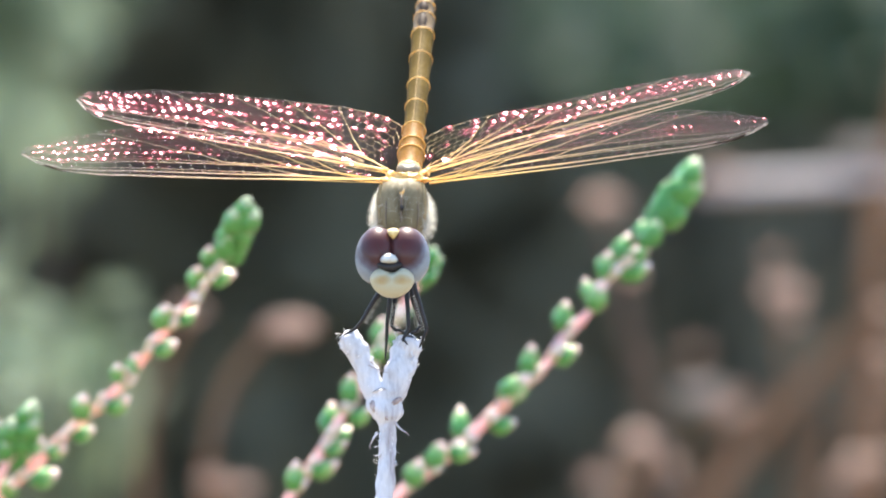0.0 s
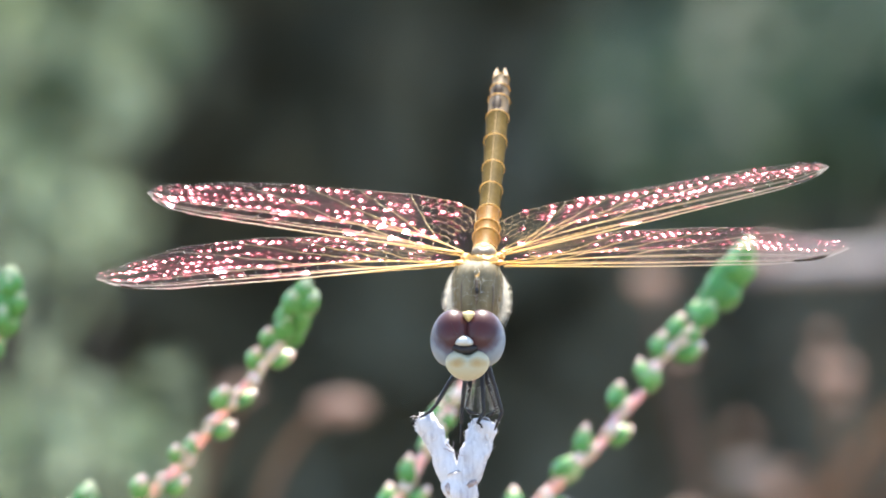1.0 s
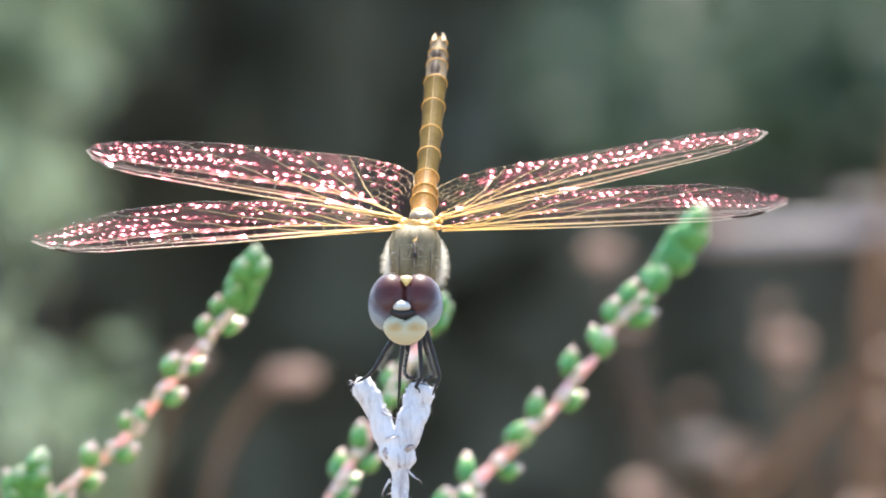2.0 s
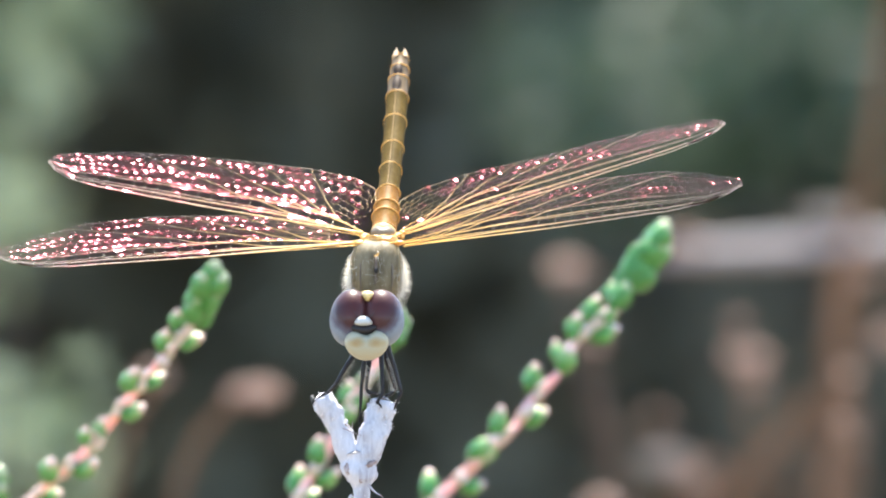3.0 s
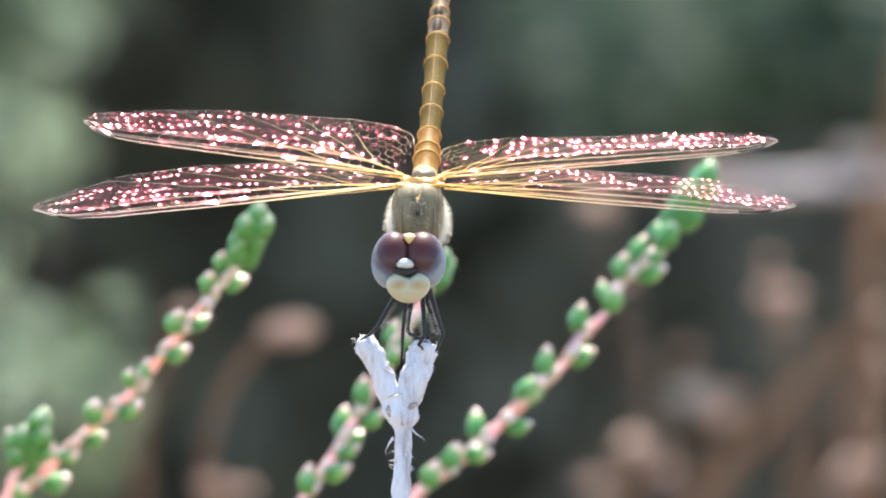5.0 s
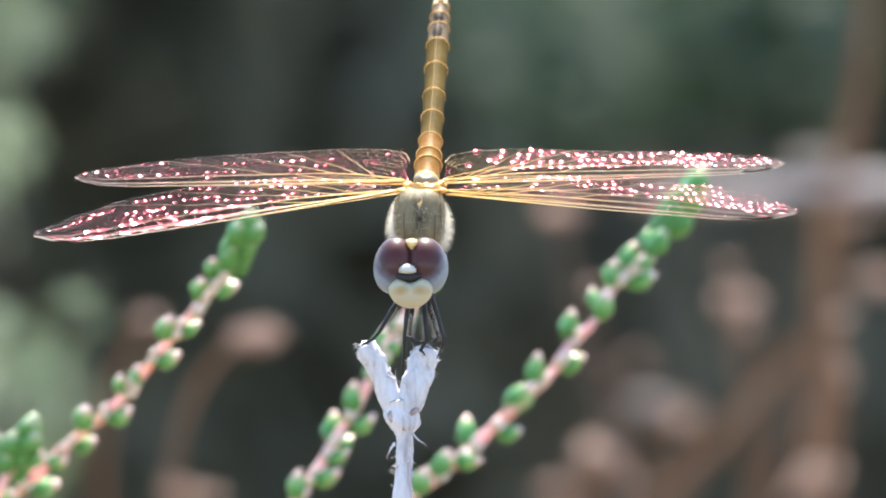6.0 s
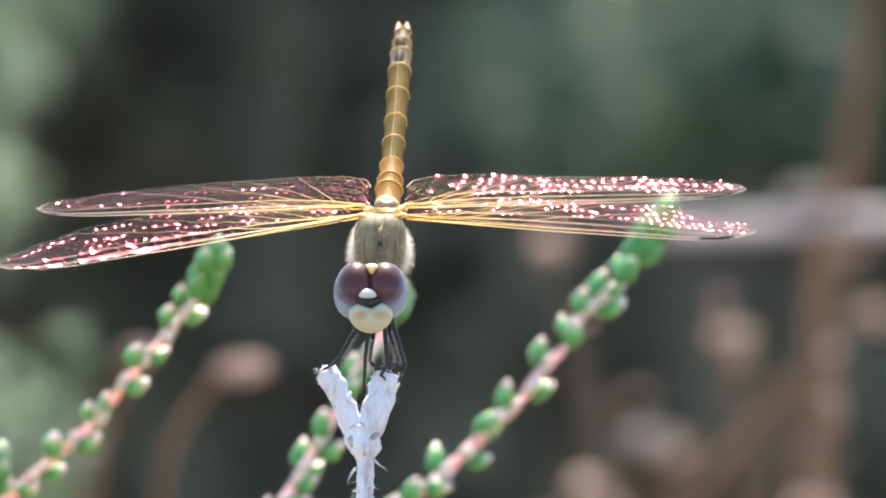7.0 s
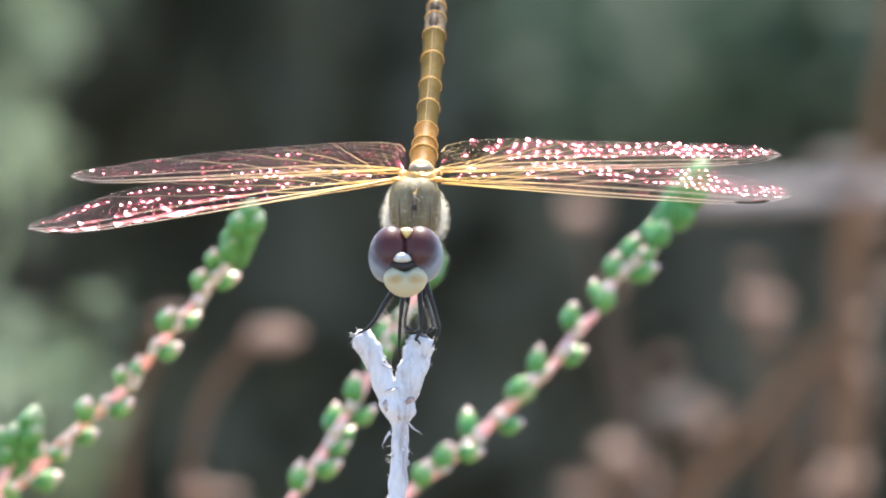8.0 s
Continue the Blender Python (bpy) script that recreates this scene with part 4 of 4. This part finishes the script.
def abdomen():
    axis = [mm(*p) for p in ((0.4, 1.2, 0.35), (0.75, 5.5, 3.7), (1.1, 11.5, 7.6), (1.4, 17.0, 11.4), (1.72, 21.0, 15.1))]
    line = [Vector(p) for p in spline(axis, 20)]
    lens = [0.0]
    for a, b in zip(line, line[1:]):
        lens.append(lens[-1] + (b - a).length)

    def at(s):
        t = s * lens[-1]
        for a, b, p, q in zip(lens, lens[1:], line, line[1:]):
            if t <= b:
                return p.lerp(q, (t - a) / (b - a))
        return line[-1]
    root = part("abdomen", lump((0.35, 0.9, 0.2), (1.05, 1.0, 1.0)), THORAX_PALE, FLY)
    cuts = (0.0, 0.075, 0.125, 0.205, 0.34, 0.475, 0.635, 0.775, 0.865, 0.92, 0.975)
    wide = (1.12, 1.12, 1.04, 0.96, 0.93, 0.92, 0.95, 0.95, 0.88, 0.8, 0.67)
    for k, (a, b) in enumerate(zip(cuts, cuts[1:])):
        n = 12
        ps, rs = [], []
        for i in range(n + 1):
            t = i / n
            ps.append(at(a + (b - a) * t))
            base = wide[k] + (wide[k + 1] - wide[k]) * t
            rs.append((base * (0.93 + 0.07 * t ** 2 - 0.05 * math.sin(math.pi * t))) / 1000)
        bm = bmesh.new()
        tube(bm, ps, rs, 28)
        seg = part("segment", bm, SEGMENT[0 if k < 3 else 1 if k < 7 else 2], root)
        bm = bmesh.new()
        d = (at(b) - at(b - 0.01)).normalized()
        side = d.orthogonal().normalized()
        other = d.cross(side)
        ring = [at(b) + (side * math.cos(g) + other * math.sin(g)) * rs[-1] for g in [2 * math.pi * i / 40 for i in range(41)]]
        tube(bm, ring, [0.00005] * 41, 6)
        part("rim", bm, AMBER, seg, "amber rim")
        if 2 <= k <= 7:
            # thin pale line along the back
            back = Vector((-0.12, -0.62, 0.78)).normalized()
            bm = bmesh.new()
            tube(bm, [p + (back - d * back.dot(d)).normalized() * r for p, r in zip(ps, rs)], [0.000035] * len(ps), 5)
            part("back_line", bm, BACK_LINE, seg)
        if k in (7, 8):
            back = Vector((-0.12, -0.62, 0.78)).normalized()
            back = (back - d * back.dot(d)).normalized()
            bm = bmesh.new()
            tube(bm, [p + back * (r * 0.74) for p, r in zip(ps[1:-1], rs[1:-1])], [0.0004 * (0.6 + math.sin(math.pi * (i + 1) / 12) * 0.5) for i in range(len(ps) - 2)], 12, 0.1, 2000)
            part("dark_mark", bm, STIGMA, seg, "black mark on the back")
    for s in (-1, 1):
        bm = bmesh.new()
        p = at(0.965) + mm(0.3 * s, -0.25, 0.3)
        tube(bm, [p, p + mm(0.08 * s, 0.3, 0.35), p + mm(0.0, 0.75, 0.7)], [0.0003, 0.0002, 0.00006], 8, 0.3, 4000)
        part("tail_tip", bm, TAIL, root, "pale pointed appendage")
    return root


SEGMENT = [surface("amber_segment", [(0.3, (0.21, 0.09, 0.011)), (0.5, (0.275, 0.125, 0.018)), (0.7, (0.35, 0.178, 0.032))], 700, rough=0.55, bump=0.3, through_light=0.3, spec=0.15),
           surface("olive_segment", [(0.3, (0.058, 0.037, 0.0065)), (0.5, (0.092, 0.059, 0.012)), (0.7, (0.135, 0.09, 0.024))], 700, rough=0.65, bump=0.35, through_light=0.22, spec=0.05, stretch=(1, 0.6, 0.6)),
           surface("straw_segment", [(0.3, (0.13, 0.087, 0.042)), (0.7, (0.21, 0.15, 0.082))], 700, spec=0.15, rough=0.5, bump=0.3, through_light=0.25)]
TAIL = surface("pale_tail", [(0.3, (0.34, 0.25, 0.15)), (0.7, (0.52, 0.41, 0.29))], 900, rough=0.6, bump=0.4, through_light=0.3, spec=0.2)
BACK_LINE = surface("dull_amber_line", [(0.3, (0.2, 0.13, 0.045)), (0.7, (0.3, 0.2, 0.08))], 900, rough=0.6, spec=0.1, through_light=0.2)


def head():
    skull = part("head", lump((-0.9, -6.60, -6.7), (2.4, 1.3, 2.3), u=24, v=16), THORAX, FLY)
    for s, x, r in ((-1, -2.25, 1.66), (1, 0.29, 1.78)):
        turn = Matrix.Rotation(radians(-8 * s), 3, "Y") @ Matrix.Rotation(radians(-9 * s), 3, "Z")
        bm = ball((0, 0, 0), mm(r, 1.9, 2.3), 40, 28)
        eye = part("eye", bm, EYE, skull, "glossy red-brown and blue-grey compound eye")
        eye.matrix_basis = Matrix.Translation(mm(x, -7.5, -6.55)) @ turn.to_4x4()
    def notch(c):
        k = max(0.0, c.z) * math.exp(-(c.x / 0.3) ** 2)
        return Vector((c.x * (1 + 0.14 * c.z), c.y, c.z - 0.42 * k))
    lip = part("face", lump((-0.95, -8.90, -8.65), (1.75, 1.15, 1.32), u=32, v=22, shape=notch), FACE, skull, "pale ivory heart-shaped face")
    part("brow_band", lump((-1.15, -9.15, -7.5), (1.05, 0.6, 0.42), shape=lambda c: Vector((c.x, c.y, c.z + 0.5 * c.x * c.x))), BLACK, skull, "black band")
    part("forehead", lump((-1.2, -9.35, -6.85), (0.7, 0.6, 0.48), shape=lambda c: Vector((c.x * (1 - 0.25 * c.z), c.y, c.z if c.z > 0 else c.z * 0.75))), HORN, skull, "pale ivory bump")
    part("crown", lump((-0.85, -8.20, -4.85), (0.42, 0.7, 0.48), shape=lambda c: Vector((c.x * (1 + 0.6 * c.z), c.y, c.z))), YELLOW, skull, "small yellow triangle")
    for s in (-1, 1):
        bm = bmesh.new()
        p = mm(-1.15 + 0.5 * s, -9.5, -6.5)
        tube(bm, [p, p + mm(0.35 * s, -0.4, 0.5), p + mm(0.6 * s, -0.6, 1.2)], [0.00003, 0.000018, 0.00001], 4)
        part("feeler", bm, BLACK, skull)
    return skull


def legs():
    rnd = random.Random(21)
    rows = (
        [(-1.9, -3.4, -9.2), (-3.45, -4.1, -11.9), (-4.0, -3.6, -12.5), (-5.35, -3.4, -13.4)],
        [(0.75, -3.4, -8.8), (1.8, -4.1, -12.5), (1.65, -4.2, -12.95), (1.25, -4.1, -13.9)],
        [(-1.15, -3.0, -9.7), (-1.4, -3.2, -12.1), (-1.45, -3.1, -13.4), (-1.55, -3.0, -14.9)],
        [(0.2, -3.0, -9.7), (0.35, -4.0, -12.5), (-0.15, -4.2, -13.4), (0.2, -4.15, -13.7)],
        [(-0.75, -2.4, -9.8), (-1.05, -2.6, -12.2), (-0.75, -3.0, -12.6), (0.3, -3.6, -12.85)],
        [(0.55, -2.4, -9.6), (1.35, -2.6, -12.3), (0.9, -3.0, -12.75), (0.5, -3.3, -12.9)])
    for pts in rows:
        a, b, c, d = [mm(*p) for p in pts]
        bm = bmesh.new()
        ps = spline([a + mm(0, 0.8, 2.0), a, a.lerp(b, 0.5) + mm(0, -0.1, 0), b], 6)
        tube(bm, ps, [0.00021] * 6 + [0.00021 - 0.00006 * i / 12 for i in range(len(ps) - 6)], 8, 0.15, 2500)
        leg = part("leg", bm, BLACK, FLY, "thin black spiny leg")
        bm = bmesh.new()
        ps = spline([b, b.lerp(c, 0.5) + mm(0, -0.05, 0), c], 5)
        tube(bm, ps, [0.000145] * len(ps), 8)
        part("shin", bm, BLACK, leg)
        bm = bmesh.new()
        ps = spline([c, c.lerp(d, 0.5) + mm(0, -0.12, 0.08), d], 5)
        tube(bm, ps, [0.00012 - 0.00005 * i / len(ps) for i in range(len(ps))], 6)
        tube(bm, [d, d + mm(0.12, -0.1, -0.18)], [0.00004, 0.00001], 5)
        tube(bm, [d, d + mm(-0.14, -0.1, -0.15)], [0.00004, 0.00001], 5)
        part("foot", bm, BLACK, leg)
        bm = bmesh.new()
        inward = -1 if pts[0][0] > -0.5 else 1
        for i in range(14):
            p = a.lerp(b, 0.25 + 0.72 * i / 13)
            n = rnd.uniform(0.35, 0.55)
            tube(bm, [p, p + mm(inward * n, rnd.uniform(-0.15, 0.15), -n * 0.55)], [0.00003, 0.00001], 3)
        tagged(part("bristle", bm, HAIR, leg), "row of fine spines", kind="stuff")


thorax()
abdomen()
head()
legs()
WINGS = {
    "lf": wing("forewing", FORE, FLY, "clear forewing with amber veins", 31, 0.07, 0.1),
    "rf": wing("forewing", FORE, FLY, "clear forewing with amber veins", 32, -0.19, 0.0),
    "lh": wing("hindwing", HIND, FLY, "clear broad hindwing with amber veins", 33, -0.02, 0.06),
    "rh": wing("hindwing", HIND, FLY, "clear broad hindwing with amber veins", 34, -0.03, 0.18)}

# ---- what moves ----
# root of each wing (mm), sweep (mm by which the tip leans away at rest is worked out from the length), slope of the chord raised and lowered
HINGE = {"lf": ((-1.75, -1.0, -0.6), -1), "rf": ((1.95, -1.2, -0.65), -1), "lh": ((-1.3, 1.0, 0.15), 1), "rh": ((1.75, 0.9, 0.25), 1)}
SLOPE = {"lf": (38.5, 28), "rf": (30, 22), "lh": (33, 17.5), "rh": (21, 16.5)}
RAISED = {"lf": (2.5, -4.5), "rf": (4.0, -2.2), "lh": (7.0, -0.2), "rh": (8.5, 1.6)}
# seconds, then the tip of each wing: mm sideways and up from the middle of the thorax
TIPS = [
    (0.0, -30.73, 1.59, 29.27, 4.00, -26.36, 6.05, 27.64, 8.09),
    (0.2, -30.73, 2.05, 29.59, 1.77, -26.32, 7.36, 27.82, 6.32),
    (0.3, -30.73, 2.27, 29.73, 0.64, -26.27, 7.09, 27.95, 5.95),
    (0.5, -30.73, 2.50, 29.55, 2.82, -26.36, 7.36, 27.73, 8.00),
    (0.7, -30.68, -3.05, 29.77, -1.27, -26.36, 4.41, 28.55, 4.00),
    (0.8, -30.82, -1.23, 29.91, -0.50, -26.50, 5.95, 28.05, 6.27),
    (1.0, -30.82, -1.82, 29.73, 0.68, -26.64, 5.14, 27.91, 7.27),
    (1.2, -31.05, -2.18, 29.73, -0.91, -26.77, 5.00, 28.18, 5.14),
    (1.5, -30.82, -2.73, 29.68, 1.32, -26.55, 4.91, 28.00, 7.18),
    (1.7, -31.00, -1.14, 29.77, 1.59, -26.59, 5.86, 28.00, 7.23),
    (2.8, -30.86, -4.14, 29.82, 0.82, -26.64, 5.05, 28.23, 6.73),
    (3.0, -30.91, -1.59, 29.27, 4.18, -26.59, 6.09, 27.73, 9.18),
    (3.2, -31.00, -1.91, 29.59, 2.05, -26.77, 5.82, 27.73, 7.86),
    (3.5, -30.91, -2.09, 29.82, 0.91, -26.77, 5.77, 28.23, 6.64),
    (4.0, -30.82, -3.64, 30.00, -0.59, -27.05, 3.68, 28.55, 5.23),
    (4.2, -31.27, -3.59, 30.09, -0.95, -27.00, 3.55, 28.73, 4.73),
    (4.5, -31.09, -3.18, 30.05, -1.05, -27.09, 3.95, 28.64, 4.82),
    (4.7, -31.09, -2.3, 30.2, -2.3, -27.0, 4.8, 28.6, 3.4),
    (5.8, -31.2, -3.9, 30.05, -1.9, -27.6, 1.85, 29.05, 2.5),
    (6.0, -31.23, -4.23, 30.05, -2.27, -27.77, 0.55, 29.14, 1.73),
    (6.5, -31.27, -4.09, 30.09, -2.14, -27.73, 0.82, 29.18, 1.91),
    (7.0, -31.27, -4.55, 30.05, -1.86, -27.77, 0.09, 29.18, 1.68),
    (7.5, -31.27, -4.50, 30.14, -1.77, -27.82, -0.18, 29.23, 1.50),
    (8.0, -31.27, -4.45, 30.09, -1.86, -27.77, -0.18, 29.18, 1.55),
]
# seconds, mm by which the twig and the insect sway to the right
SWAY = [
    (0.0, -0.23),
    (0.5, 0.21),
    (1.0, 1.03),
    (1.5, 0.41),
    (1.7, -0.14),
    (2.8, 0.12),
    (3.0, 0.21),
    (3.5, -0.11),
    (4.0, -0.44),
    (4.5, -0.38),
    (5.8, -0.11),
    (6.0, -0.02),
    (6.5, -0.18),
    (7.0, -0.21),
    (7.5, -0.11),
    (8.0, -0.04),
]

# seconds, mm right, mm up by which each green sprig sways
LEAN = {
    "left": [(0.0, 0, 0), (0.5, -0.1, 0.1), (1.0, 0.13, 0.1), (1.5, -0.18, 0.3), (1.7, -0.13, -0.1), (2.8, 0, 0), (4.5, -0.03, -0.03), (6.0, 0, -0.1), (8.0, 0, -0.12)],
    "right": [(0.0, 0, 0), (0.5, 0.12, 0.1), (1.0, -0.25, 0.2), (1.5, 0.1, 0.0), (1.7, -0.25, 0.2), (2.8, 0.1, 0.2), (3.5, 0.22, 0.22), (4.0, 0.32, 0.2), (4.5, 0.3, 0.3), (6.0, 0.45, 0.25), (6.5, 0.42, 0.2), (8.0, 0.43, 0.2)],
    "middle": [(0.0, 0, 0), (1.5, 0.05, 0.1), (3.5, 0, 0.1), (8.0, 0.03, 0.18)],
    "low": [(0.0, 0, 0), (4.5, -0.08, -0.2), (8.0, -0.15, -0.4)]}


def wing_pose(key, x, z):
    root, lean = HINGE[key]
    plan = FORE if key[1] == "f" else HIND
    length = plan["length"]
    reach = lean * math.sqrt(max(0.2, length ** 2 - (x - root[0]) ** 2 - (z - root[2]) ** 2))
    near = 1 + (reach + root[1]) / 1000
    dx, dz = x * near - root[0], z * near - root[2]
    dy = lean * math.sqrt(max(0.2, (length - 0.0) ** 2 - dx * dx - dz * dz))
    along = Vector((dx, dy, dz)).normalized()
    hi, lo = RAISED[key]
    k = min(1.3, max(-0.3, (hi - z) / (hi - lo)))
    slope = radians(SLOPE[key][0] + (SLOPE[key][1] - SLOPE[key][0]) * k)
    back = Vector((0, math.cos(slope), math.sin(slope)))
    back = (back - along * back.dot(along)).normalized()
    # the tip of the mesh lies a little behind the front edge
    lag = math.atan2(plan["lead"][-1][1] + 0.13, length)
    along, back = along * math.cos(lag) - back * math.sin(lag), back * math.cos(lag) + along * math.sin(lag)
    m = Matrix((along, back, along.cross(back))).transposed().to_4x4()
    return Matrix.Translation(mm(*root)) @ m


def motions():
    rows = {k: [] for k in WINGS}
    for t, *p in TIPS:
        for k, (x, z) in zip(("lf", "rf", "lh", "rh"), zip(p[::2], p[1::2])):
            rows[k].append((t, wing_pose(k, x, z)))
    for k, ob in WINGS.items():
        walk(ob, rows[k])
    walk(FLY, [(t, REST @ pose((PERCH[0] + s) / 1000, PERCH[2], PERCH[1] / 1000)) for t, s in SWAY])
    for k, lean in LEAN.items():
        ob, foot = SPRIGS[k]
        walk(ob, [(t, Matrix.Translation(foot + Vector((0, 0, v / 1000))) @ pose(0, 0, 0, 0, math.degrees(u / 1000 / 0.61), 0)) for t, u, v in lean])
    walk(TWIG, [(t, Matrix.Translation(TWIG_BASE) @ pose(0, 0, 0, 0, math.degrees(s / 1000 / 0.605), 0)) for t, s in SWAY])


motions()
